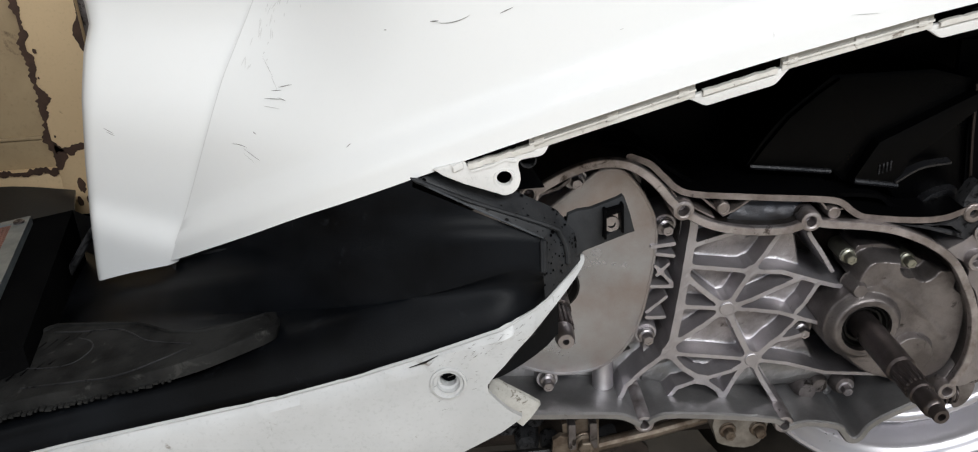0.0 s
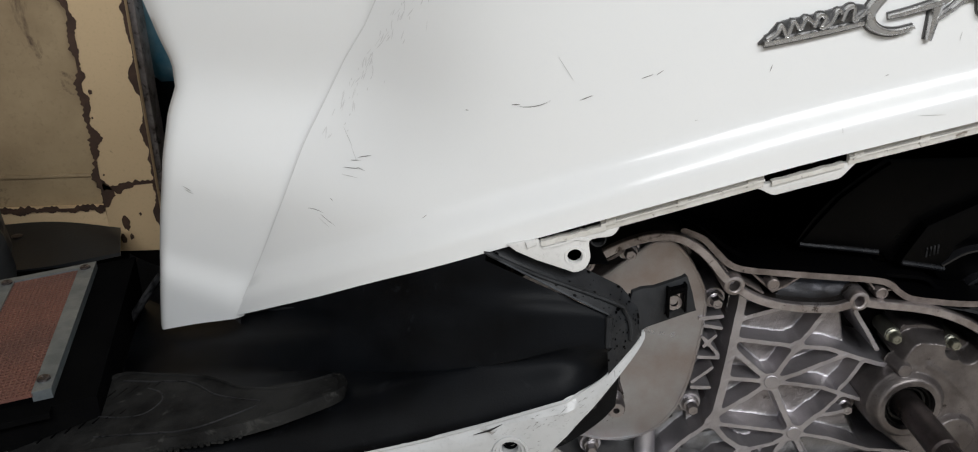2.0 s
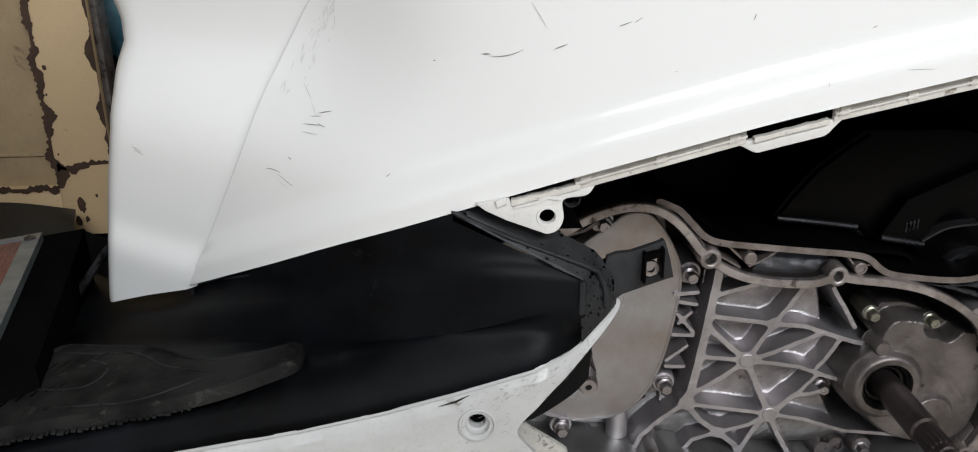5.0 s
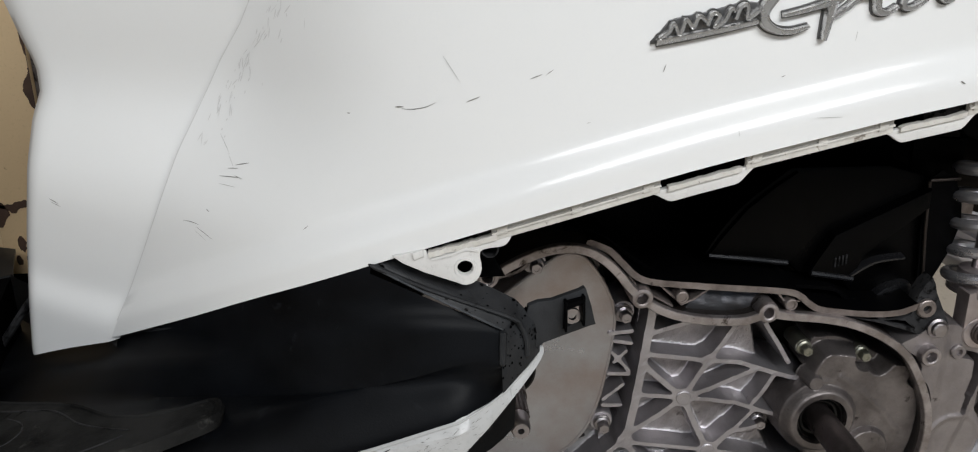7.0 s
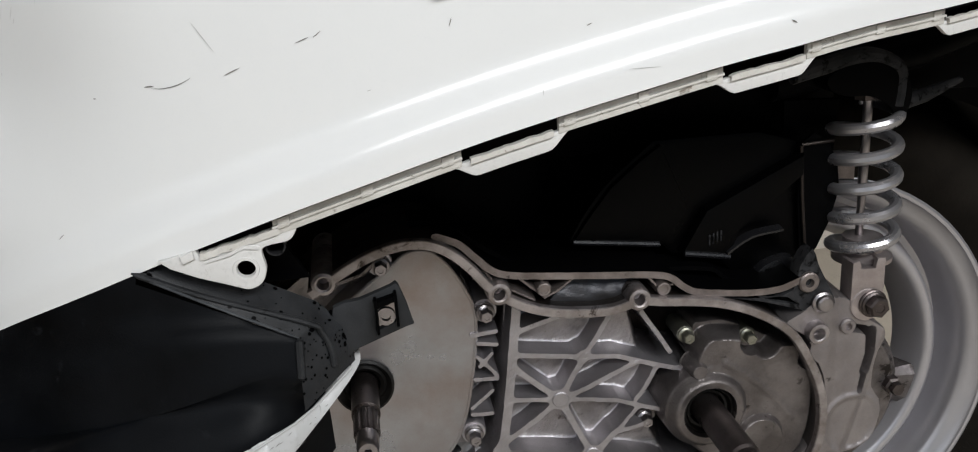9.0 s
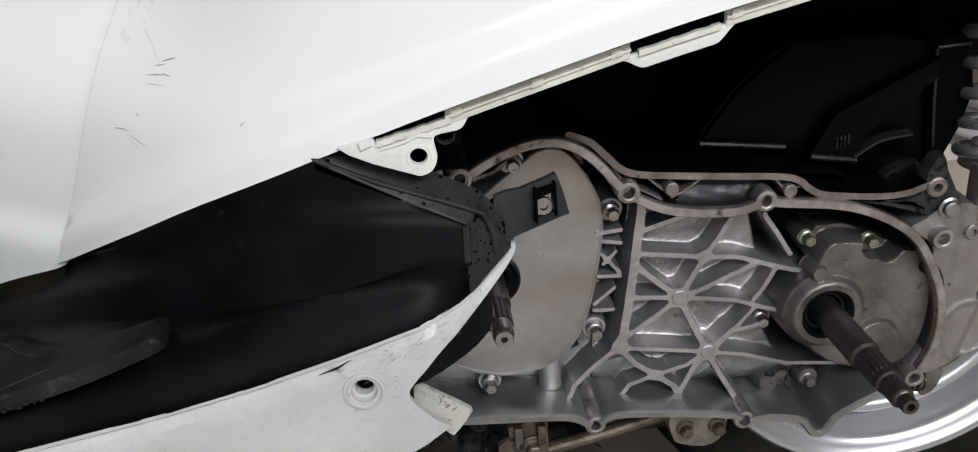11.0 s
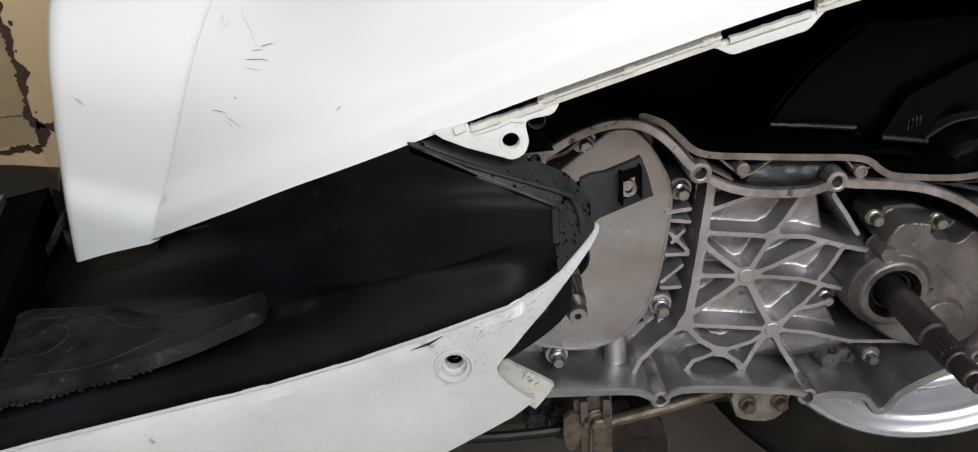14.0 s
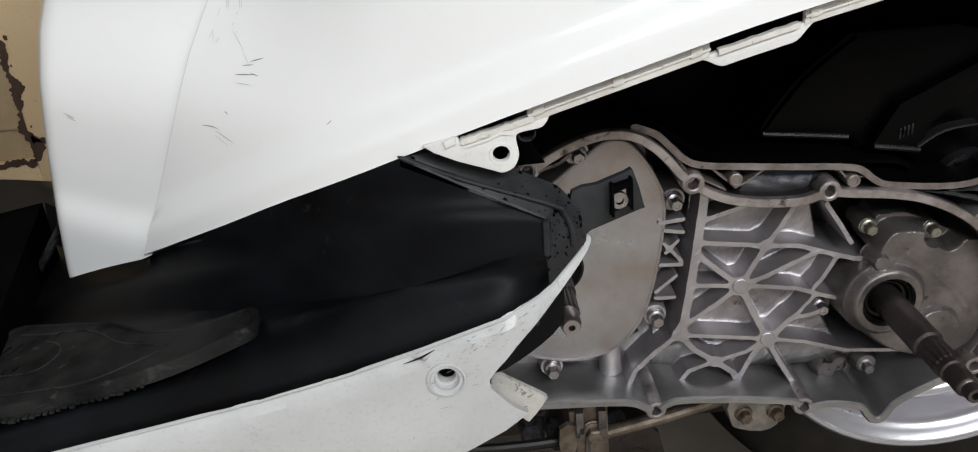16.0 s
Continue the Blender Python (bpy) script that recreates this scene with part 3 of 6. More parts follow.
def lip_y(x):
    return 0.526 + 0.032 * min(1, max(0, (x + 0.03) / 0.04)) ** 1.2


def board_rows(x, k):
    e, w = lower_edge(x), lip_z(x)
    cz = line([-0.45, -0.28, -0.164, -0.112, -0.062, -0.037, -0.01], [0.318, 0.345, 0.372, 0.384, 0.3965, 0.405, 0.413], x)
    cy = line([-0.45, -0.28, -0.20, -0.133, -0.086, -0.05, -0.01], [0.665, 0.640, 0.602, 0.570, 0.548, 0.538, 0.531], x)
    ry = line([-0.45, -0.126, -0.086, -0.060, -0.034, -0.0105], [0.545, 0.545, 0.543, 0.541, 0.539, 0.537], x)
    rz = line([-0.45, -0.28, -0.167, -0.126, -0.086, -0.060, -0.034, -0.0105], [0.312, 0.347, 0.3707, 0.3793, 0.389, 0.395, 0.3992, 0.4045], x)
    wy = cover_y(x, e) - 0.002 + 0.009 * min(1, max(0, (-0.150 - x) / 0.03))
    mid_y = line([-0.45, -0.06, -0.0105], [0.5 * wy + 0.5 * cy - 0.001, 0.5 * wy + 0.5 * cy - 0.001, 0.5408], x)
    mid_z = line([-0.45, -0.06, -0.0105], [0.45 * e + 0.55 * cz, 0.45 * e + 0.55 * cz, 0.4195], x)
    cy = line([-0.45, -0.04, -0.0105], [cy, cy, 0.5378], x)
    cz = line([-0.45, -0.04, -0.0105], [cz, cz, 0.4075], x)
    return [(wy + 0.012, e + 0.02), (wy + 0.001, e - 0.003), (mid_y, mid_z), (cy, cz), (ry, rz),
            (lip_y(x) + 0.006, w + 0.006), (lip_y(x) + 0.004, w - 0.004), (lip_y(x) + 0.012, w - 0.03)][k]


ENDS = [-0.060, -0.0635, -0.0105, -0.0108, -0.0108, -0.006, -0.004, -0.004]
cols = []
for i in range(61):
    f = i / 60
    pts = []
    for k in range(8):
        x = -0.33 + f * (ENDS[k] + 0.33)
        y, z = board_rows(x, k)
        pts.append((x, y, z))
    flat = [tuple(Vector(pts[k]).lerp(Vector(pts[k + 1]), q / 5)) for k in range(3) for q in range(5)]
    cols.append(flat + curve(pts[3:], 5))
bm = grid(cols)
# the end facet that turns in towards the engine
facet = [[(-0.0635, 0.5488, 0.4473), (-0.0615, 0.5492, 0.4488), (-0.0535, 0.5580, 0.4520)],
         [(-0.0375, 0.5445, 0.4335), (-0.0365, 0.5462, 0.4362), (-0.0300, 0.5575, 0.4410)],
         [(-0.0105, 0.5408, 0.4195), (-0.0072, 0.5452, 0.4222), (-0.0035, 0.5560, 0.4265)],
         [(-0.0108, 0.5390, 0.4125), (-0.0010, 0.5455, 0.4150), (0.0055, 0.5560, 0.4160)],
         [(-0.0112, 0.5372, 0.4050), (0.0004, 0.5460, 0.4065), (0.0076, 0.5575, 0.4065)],
         [(-0.0112, 0.5335, 0.3940), (0.0006, 0.5470, 0.3985), (0.0076, 0.5590, 0.3990)]]
fine = [[tuple(Vector(a).lerp(Vector(b), q / 4)) for a, b in zip(r, r[1:]) for q in range(4)] + [r[-1]] for r in facet]
fine = [[tuple(Vector(a).lerp(Vector(b), q / 5)) for a, b in zip(fine[k], fine[k + 1])] for k in range(len(fine) - 1) for q in range(5)] + [fine[-1]]
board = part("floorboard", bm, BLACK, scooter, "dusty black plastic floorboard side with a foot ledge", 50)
# The facet's grey holds dust and also the light from above.
part("end_facet", grid(fine), DUST_SHEEN, board, "dusty end of the floorboard side, lightened as if lit from above, with dark drops", 60)
# Crease beads: paler tubes that draw the highlights on the board's creases.
edge_a = curve([tuple(Vector(r[0]) + Vector((0.0002, -0.0016, 0.0009))) for r in facet[:3]], 6)
part("crease_bead", tube(edge_a, [0.0002] + [0.00055] * (len(edge_a) - 2) + [0.0003], 8), RIDGE, board, "crease of the floorboard side with a painted highlight")
edge_b = curve([(-0.0640, 0.5470, 0.4490), (-0.0405, 0.5462, 0.4372), (-0.0072, 0.5452, 0.4232), (-0.0024, 0.5450, 0.4190), (0.0000, 0.5450, 0.4122), (0.0004, 0.5455, 0.4040)], 6)
part("crease_bead", tube(edge_b, [0.0003] + [0.0012] * (len(edge_b) - 2) + [0.0005], 8), DUST_SHEEN, board, "second crease of the floorboard side, painted as a soft highlight")
edge_c = curve([tuple(Vector(r[0]) + Vector((0.0001, -0.0006, 0))) for r in facet[2:5]], 6)
part("crease_bead", tube(edge_c, [0.0004] + [0.0016] * (len(edge_c) - 2) + [0.0004], 8), DUST_SHEEN, board, "upright corner of the floorboard side with a painted highlight")
# A paler bead stands for the thin highlight below the cover's edge.
strip = [(x, cover_y(x, lower_edge(x)) + 0.0012 + 0.007 * min(1, max(0, (-0.150 - x) / 0.03)), lower_edge(x) - 0.0042) for x in np.linspace(-0.262, -0.068, 60)]
part("edge_bead", tube(strip, [0.0003] + [0.0010] * 58 + [0.0004], 8), DUST_SHEEN, board, "grey bead painting a highlight along the cover's edge")
bm = bmesh.new()
for _ in range(110):
    a_, b_ = random.randrange(len(fine) - 1), random.randrange(len(fine[0]) - 1)
    p0, p1, p2 = Vector(fine[a_][b_]), Vector(fine[a_ + 1][b_]), Vector(fine[a_][b_ + 1])
    u_, v_ = (p1 - p0), (p2 - p0)
    nn = u_.cross(v_).normalized()
    nn = -nn if nn.y > 0 else nn
    c_ = p0 + u_ * random.random() + v_ * random.random() + nn * 0.0004
    e1 = u_.normalized()
    e2 = nn.cross(e1)
    r_ = 0.0003 + 0.0008 * random.random() ** 2.5
    bm.faces.new([bm.verts.new(c_ + e1 * r_ * math.cos(q) * random.uniform(0.8, 1.2) + e2 * r_ * math.sin(q) * random.uniform(0.8, 1.2)) for q in np.linspace(0, 2 * math.pi, 10)[:-1]])
tagged(part("oil_spatter", bm, BLACK_DEEP, board, "small dark drops on the dusty plastic", 0), kind="stuff")
rows = []
for f in np.linspace(0, 1, 13):
    x = -0.268 + 0.070 * f
    e = lower_edge(x)
    y = cover_y(x, e) + 0.004
    rows.append([(x, y + 0.004, e - 0.002), (x, y - 0.001, e - 0.0055), (x, y - 0.0012, e - 0.0085 - 0.002 * (1 - f)), (x, y + 0.006, e - 0.011 - 0.002 * (1 - f))])
part("ledge_edge", grid(rows), BLACK_DUSTY, board, "dusty ledge under the front cover", 40)
tab = [(2, 423.5), (12, 425.5), (24, 429.5), (27, 429.5), (31, 414.5), (29, 412.5), (9, 405.5), (4, 402), (1, 410)]
slot = [(17, 412), (25, 415), (25, 423), (18, 421)]
part("tab", slab(curve(tab, 2, True), 0.5545, 0.5575, [slot], 0.0006), DUST_SHEEN, board, "dusty black tab with a clip nut")
bm = slab([(17.5, 422), (25.5, 424.5), (25.5, 427), (17, 425)], 0.551, 0.556, bevel=0.0005)
box(0.0172, 0.0184, 0.5505, 0.560, 0.412, 0.4262, 0.0004, bm)
box(0.0248, 0.026, 0.5505, 0.560, 0.4145, 0.4280, 0.0004, bm)
part("clip_nut", bm, BLACK_DEEP, board)
part("clip_nut_ring", lathe((0.0212, 0.556, 0.4172), [(0.0018, 0.001), (0.0018, -0.001), (0.0036, -0.001), (0.0036, 0.001)], 18, cap=False), STEEL, board, "grey metal nut in the tab")


# rubber foot mat with a raised rim and a pointed end
def mat_z(x, y):
    return 0.3815 + 0.19 * (x + 0.133)


MAT_OUT = [(-0.1286, 0.5480), (-0.1298, 0.5550), (-0.1342, 0.5593), (-0.1410, 0.5587), (-0.1599, 0.5568), (-0.1819, 0.5656), (-0.2052, 0.5847), (-0.2382, 0.6003), (-0.2600, 0.6080), (-0.272, 0.590), (-0.290, 0.558),
           (-0.303, 0.531), (-0.2800, 0.5345), (-0.2432, 0.5345), (-0.2145, 0.5315), (-0.1876, 0.5300), (-0.1620, 0.5320), (-0.1375, 0.5400), (-0.1300, 0.5440)]
mo = curve(MAT_OUT, 4, True)
cx, cy = -0.215, 0.565
bm = bmesh.new()
rings = []
for s, h in ((0.985, -0.003), (1.0, 0.0018), (0.988, 0.0038), (0.955, 0.0036), (0.945, 0.0026), (0.90, 0.0026), (0.6, 0.0028), (0.25, 0.003)):
    rings.append([bm.verts.new((cx + (x - cx) * s, cy + (y - cy) * s, mat_z(cx + (x - cx) * s, cy + (y - cy) * s) + h)) for x, y in mo])
for a, b in zip(rings, rings[1:]):
    for i in range(len(a)):
        bm.faces.new((a[i], a[(i + 1) % len(a)], b[(i + 1) % len(b)], b[i]))
bm.faces.new(rings[-1])
mat_ob = part("foot_mat", bm, RUBBER, scooter, "worn grey rubber foot mat on the ledge", 40)
for pts in ([(-0.2533, 0.5991), (-0.2347, 0.5912), (-0.2172, 0.5849), (-0.2073, 0.5776), (-0.1959, 0.5651), (-0.1817, 0.5554), (-0.169, 0.549)],
            [(-0.2578, 0.5677), (-0.24, 0.5603), (-0.2282, 0.5595), (-0.223, 0.5684), (-0.2266, 0.5779), (-0.2353, 0.585)],
            [(-0.2483, 0.547), (-0.2177, 0.5398), (-0.203, 0.5365), (-0.1901, 0.5381), (-0.1706, 0.545)]):
    p = curve([(x, y, mat_z(x, y) + 0.0029) for x, y in pts], 6)
    part("mat_line", tube(p, 0.0004, 6), BLACK_DUSTY, mat_ob, "pale raised line in the rubber")
for i in range(7):
    x0 = -0.278 + 0.006 * i
    p = curve([(x0, 0.552 + 0.002 * i, mat_z(x0, 0.55) + 0.0029), (x0 + 0.004, 0.572, mat_z(x0, 0.57) + 0.003), (x0 + 0.012, 0.590, mat_z(x0 + 0.01, 0.59) + 0.0029)], 4)
    part("mat_groove", tube(p, 0.0005, 5), BLACK_DEEP, mat_ob)
for i in range(34):
    f = i / 33
    x = -0.27 + 0.095 * f
    y = line([-0.29, -0.235, -0.209, -0.184, -0.155], [0.5330, 0.5310, 0.5295, 0.5290, 0.5325], x)
    z = mat_z(x, y) - 0.0022 + random.uniform(-0.0006, 0.0006)
    q = random.uniform(0.4, 1.5)
    part("mat_tooth", box(x - 0.0011 * q, x + 0.0009 * q, y - 0.0004, y + 0.003, z - 0.0006, z + 0.0005, 0.0003), RUBBER, mat_ob)

# ---- white lower side cover ----
top = [(1000 * x, 1000 * lip_z(x)) for x in np.linspace(-0.42, -0.03, 22)]
out = top + curve([(-26, 386.3), (-18, 387), (-11, 388.6), (0, 395), (7.5, 400.5), (9.5, 400), (9, 397.5), (4, 393), (-4, 387), (-11, 382), (-18, 377), (-27, 371), (-37, 360.5), (-38.5, 356), (-36.5, 352), (-27, 340.5), (-24, 337)], 3)
out += [(-34, 331.5), (-46, 325), (-61, 317), (-95, 301), (-150, 282), (-260, 262), (-420, 250)]
hole = [(-55.4 + 5.2 * math.cos(a), 361 + 5.2 * math.sin(a)) for a in np.linspace(0, 2 * math.pi, 21)[:-1]]


def low_bulge(x, z):
    d = lip_z(x) - z
    return lip_y(x) + 3.2 * max(0, d - 0.03) ** 2 + 0.004 * max(0, 1 - d / 0.005) ** 2


bm = slab(out, 0, 0.003, [hole], 0)
for k in range(46):
    bmesh.ops.bisect_plane(bm, geom=bm.verts[:] + bm.edges[:] + bm.faces[:], plane_co=(-0.415 + 0.0095 * k, 0, 0), plane_no=(1, 0, 0))
for k in range(24):
    bmesh.ops.bisect_plane(bm, geom=bm.verts[:] + bm.edges[:] + bm.faces[:], plane_co=(0, 0, 0.256 + 0.0062 * k), plane_no=(0.2, 0, -1))
for v in bm.verts:
    v.co.y += low_bulge(v.co.x, v.co.z)
low = part("lower_side_cover", bm, SHADED_WHITE, scooter, "scratched white lower side cover with a screw hole", 35)
part("cover_lip", tube([(x, lip_y(x) + 0.0015, lip_z(x) - 0.0002) for x in np.linspace(-0.42, 0.006, 60)], 0.0005, 8), SHADED_WHITE, low)
p = lip_y(-0.055)
part("screw_cup", lathe((-0.0554, p, 0.361), [(0.0082, 0.001), (0.0080, -0.0008), (0.0070, -0.0011), (0.0061, 0.0006), (0.0053, 0.0008), (0.0047, 0.0026), (0.0037, 0.0030), (0.0034, 0.010)], 28, cap=False), SHADED_WHITE, low, "round countersunk screw cup")
# A black plug stands for the darkness inside the screw hole.
bm = lathe((-0.0550, p + 0.0035, 0.3615), [(0.0001, 0.0030), (0.0016, 0.0030), (0.0020, 0.0022), (0.0033, 0.0024), (0.0033, 0.0065)], 24)
part("screw", bm, BLACK_DEEP, low, "black plug standing for the dark screw hole")
fin = curve([(-36.5, 349), (-31, 345), (-16, 334), (-15.5, 331), (-22, 322.5), (-25, 322.5), (-36, 336), (-38, 342)], 3, True)
part("fin", slab(fin, 0.545, 0.548, bevel=0.0008), GRIMED, low, "scuffed inner lug of the cover")
part("crack", tube([(-0.0715, lip_y(-0.07) - 0.0001, 0.3705), (-0.064, lip_y(-0.06) - 0.0003, 0.3728), (-0.0585, lip_y(-0.06) - 0.0001, 0.3755)], [0.0001, 0.0005, 0.0001], 6), SEAL, low, "short dark crack along the edge")
bm = bmesh.new()
for i in range(110):
    x = -0.004 - 0.058 * random.random() ** 1.3
    z = lip_z(x) - abs(random.gauss(0.008, 0.007)) - 0.002
    L, a = random.uniform(0.0006, 0.007) * random.uniform(0.3, 1), random.gauss(radians(22), 0.25)
    w = random.uniform(0.00003, 0.00013)
    q = [(x + L * c * math.cos(a) - w * s * math.sin(a), z + L * c * math.sin(a) + w * s * math.cos(a)) for c, s in ((-0.5, 0), (0, 1), (0.5, 0), (0, -1))]
    if all(lip_z(X) - Z > 0.001 for X, Z in q) and z > line([-0.06, -0.037, 0.01], [0.335, 0.362, 0.396], x):
        bm.faces.new([bm.verts.new((X, low_bulge(X, Z) - 0.0003, Z)) for X, Z in q])
tagged(part("fine_scratches", bm, SCUFF, low, "fine dark scratches near the edge", 0), kind="stuff")

# ---- engine: open drive case ----
RIM_LINE = [(-14, 386), (4, 396.5), (17, 402.5), (30, 406), (41, 406), (50, 403.5), (59, 397.5), (67, 389), (73, 381), (80, 374), (90, 367), (103, 361.5), (120, 358), (140, 357), (154, 360.5), (166, 358.5),
            (190, 355), (208, 350), (226, 341), (241, 329), (251, 313), (259, 294), (262, 275), (260, 256), (252, 239)]
FLANGE_LINE = [(240, 232), (231.5, 229.2), (212, 220.5), (202.8, 214), (198.6, 207), (194.6, 204.6), (190.6, 206), (187, 211), (182, 216.6), (162, 221), (149, 219), (141, 225.5), (101, 232.5), (70, 235.5), (58, 230), (47, 236.5), (33, 239.5), (-8, 243), (-42, 247)]
LEFT_LINE = [(-62, 268), (-66, 320), (-48, 362)]
rim = curve(RIM_LINE, 4)
flange = curve(FLANGE_LINE, 3)
# The case back's dark colour also paints shade into the deep hollows.
case = part("engine_case", slab(rim + flange + curve(LEFT_LINE, 4), 0.722, 0.77, bevel=0.0), OILY_SHADE, scooter, "grey cast aluminium engine case, opened", 30)
bolt_holes = [(-7, 391.5), (80, 374.5), (154, 361.5), (256.5, 327), (58.5, 230), (148, 221), (250.5, 236.5)]
wall = [(-0.0026, 0.6645), (-0.0025, 0.6607), (-0.0020, 0.66), (0.0020, 0.66), (0.0025, 0.6607), (0.0026, 0.6645)]
case_rim = part("case_rim", sweep(rim, wall), RIM_METAL, case, "raised sealing rim of the case")
RIM_WALL = [(-0.0034, 0.724), (-0.0022, 0.6640), (0.0022, 0.6640), (0.0034, 0.724)]
turn_at = max(k for k, p in enumerate(rim) if p[0] < 250 and p[1] > 300)
# This stretch of wall is darkened for the shadow beneath the cover.
rim_wall = part("rim_wall", sweep(rim[:turn_at + 1], RIM_WALL), OILY_SHADE, case, "oily wall behind the sealing rim, darkened for shade")
rear_wall = part("rim_wall", sweep(rim[turn_at:], RIM_WALL), GEAR, case, "brownish wall behind the sealing rim")
low_wall = [(-0.0026, 0.668), (-0.0025, 0.6600), (-0.0016, 0.6586), (0.0016, 0.6586), (0.0025, 0.6600), (0.0026, 0.668)]
case_flange = part("case_flange", sweep(flange, low_wall), TROUGH, case, "lower sealing flange of the case")
flange_wall = part("flange_wall", sweep(flange, [(-0.0050, 0.726), (-0.0026, 0.690), (-0.0024, 0.6676), (0.0024, 0.6676), (0.0026, 0.690), (0.0050, 0.726)]), TROUGH, case, "smooth inner side of the lower flange")
for x, z in bolt_holes:
    part("bolt_hole", lathe((x / 1000, 0, z / 1000), [(0.0068, 0.720), (0.0064, 0.6616), (0.0058, 0.6600), (0.0042, 0.6596), (0.0034, 0.6600), (0.0029, 0.6625), (0.0027, 0.668), (0.0001, 0.6695)], 28), RIM_METAL, case, "threaded hole in a round boss")


def cut(ob, cutters):
    """Takes round bores out of a part."""
    bm = bmesh.new()
    for x, z, r, y0, y1 in cutters:
        lathe((x / 1000, 0, z / 1000), [(r, y0), (r, y1)], 20, bm)
    bmesh.ops.recalc_face_normals(bm, faces=bm.faces)
    me = bpy.data.meshes.new("bores")
    bm.to_mesh(me)
    bm.free()
    tool = new("bores", me)
    mod = ob.modifiers.new("bores", "BOOLEAN")
    mod.object, mod.operation, mod.solver = tool, "DIFFERENCE", "EXACT"
    done = bpy.data.meshes.new_from_object(ob.evaluated_get(bpy.context.evaluated_depsgraph_get()))
    ob.modifiers.clear()
    ob.data = done
    bpy.data.objects.remove(tool)


def bolt(x, y, z, mat, parent, r=0.0046, flange_r=0.0066, label="hex bolt with a flange"):
    bm = lathe((x / 1000, y, z / 1000), [(flange_r * 1.1, 0.022), (flange_r * 1.1, 0.0035), (flange_r, 0.0030), (flange_r, 0.0020), (r * 1.1, 0.0014)], 24)
    a0 = random.uniform(0, 1)
    n = bmesh.new()
    lathe((0, 0, 0), [(r * 1.08, 0.003), (r * 1.08, -0.0028), (r * 0.9, -0.0038), (r * 0.5, -0.0038), (r * 0.45, -0.0034)], 6, n)
    bmesh.ops.rotate(n, verts=n.verts, matrix=Matrix.Rotation(a0, 3, "Y"))
    bmesh.ops.translate(n, verts=n.verts, vec=(x / 1000, y, z / 1000))
    merge(bm, n)
    return part("bolt", bm, mat, parent, label, 25)


bores = [(x, z, 0.0030, 0.64, 0.6765) for x, z in bolt_holes]
cut(case_rim, bores)
cut(rim_wall, bores)
cut(rear_wall, bores)
cut(case_flange, bores)
cut(flange_wall, bores)

# cover plate over the crankshaft
PLATE_LINE = [(26, 390), (34, 395.5), (42, 397), (50, 394.5), (58, 385), (65, 372), (69.5, 358), (68.5, 338), (65, 317), (61, 299), (55, 283), (44, 268.5), (30, 261), (9, 259.5), (-12, 265.5), (-27, 276), (-38, 296), (-34, 330), (-15, 358), (8, 377)]
pl = curve(PLATE_LINE, 4, True)
shaft_hole = [(6.3 + 15.5 * math.cos(a), 323 + 15.5 * math.sin(a)) for a in np.linspace(0, 2 * math.pi, 33)[:-1]]
plate = part("crank_plate", slab(pl, 0.6785, 0.704, [shaft_hole], 0.0012), PLATE, case, "smooth grey aluminium plate round the crankshaft")
part("plate_bead", sweep(pl, [(-0.0022, 0.690), (-0.0018, 0.6783), (-0.0011, 0.6780), (-0.0005, 0.6781), (0.0001, 0.6789), (0.0001, 0.690)], True), PLATE, case, "raised bead along the plate's edge")
part("crank_seal", lathe((0.0063, 0, 0.323), [(0.0158, 0.688), (0.0158, 0.6775), (0.0145, 0.6768), (0.0118, 0.680), (0.0105, 0.6785), (0.0085, 0.680), (0.0080, 0.690)], 32), SEAL, case, "black rubber shaft seal")


def splined(n, deep):
    return lambda a: 1 - deep * (0.5 + 0.5 * math.copysign(1, math.sin(n * a)))


def shaft(name, x, z, label, steps, spline, teeth):
    bm = lathe((x / 1000, 0, z / 1000), steps, 28)
    r, a, b = spline
    lathe((x / 1000, 0, z / 1000), [(r * 0.9, a), (r, a - 0.001), (r, b + 0.001), (r * 0.9, b)], teeth * 4, bm, cog=splined(teeth, 0.10))
    return part(name, bm, STEEL_DARK, case, label, 30)


shaft("crankshaft_end", 6, 322, "dark oily splined crankshaft end", [(0.0074, 0.705), (0.0074, 0.650), (0.0064, 0.649), (0.0056, 0.6475), (0.0050, 0.630)], (0.0066, 0.650, 0.6285), 14)
part("crankshaft_nose", lathe((0.006, 0, 0.322), [(0.0056, 0.629), (0.0056, 0.620), (0.0050, 0.6165), (0.0044, 0.6155), (0.0018, 0.6155), (0.0016, 0.620), (0.0001, 0.6205)], 24), STEEL, case, "bright steel end of the crankshaft")
for x, z in ((74, 357.5), (63, 284), (0, 256), (21.5, 391)):
    part("bolt_boss", lathe((x / 1000, 0, z / 1000), [(0.0085, 0.705), (0.0072, 0.682), (0.0066, 0.6805), (0.0001, 0.6805)], 20), ALLOY, case)
    bolt(x, 0.6745, z, STEEL, case, 0.0034, 0.0048)

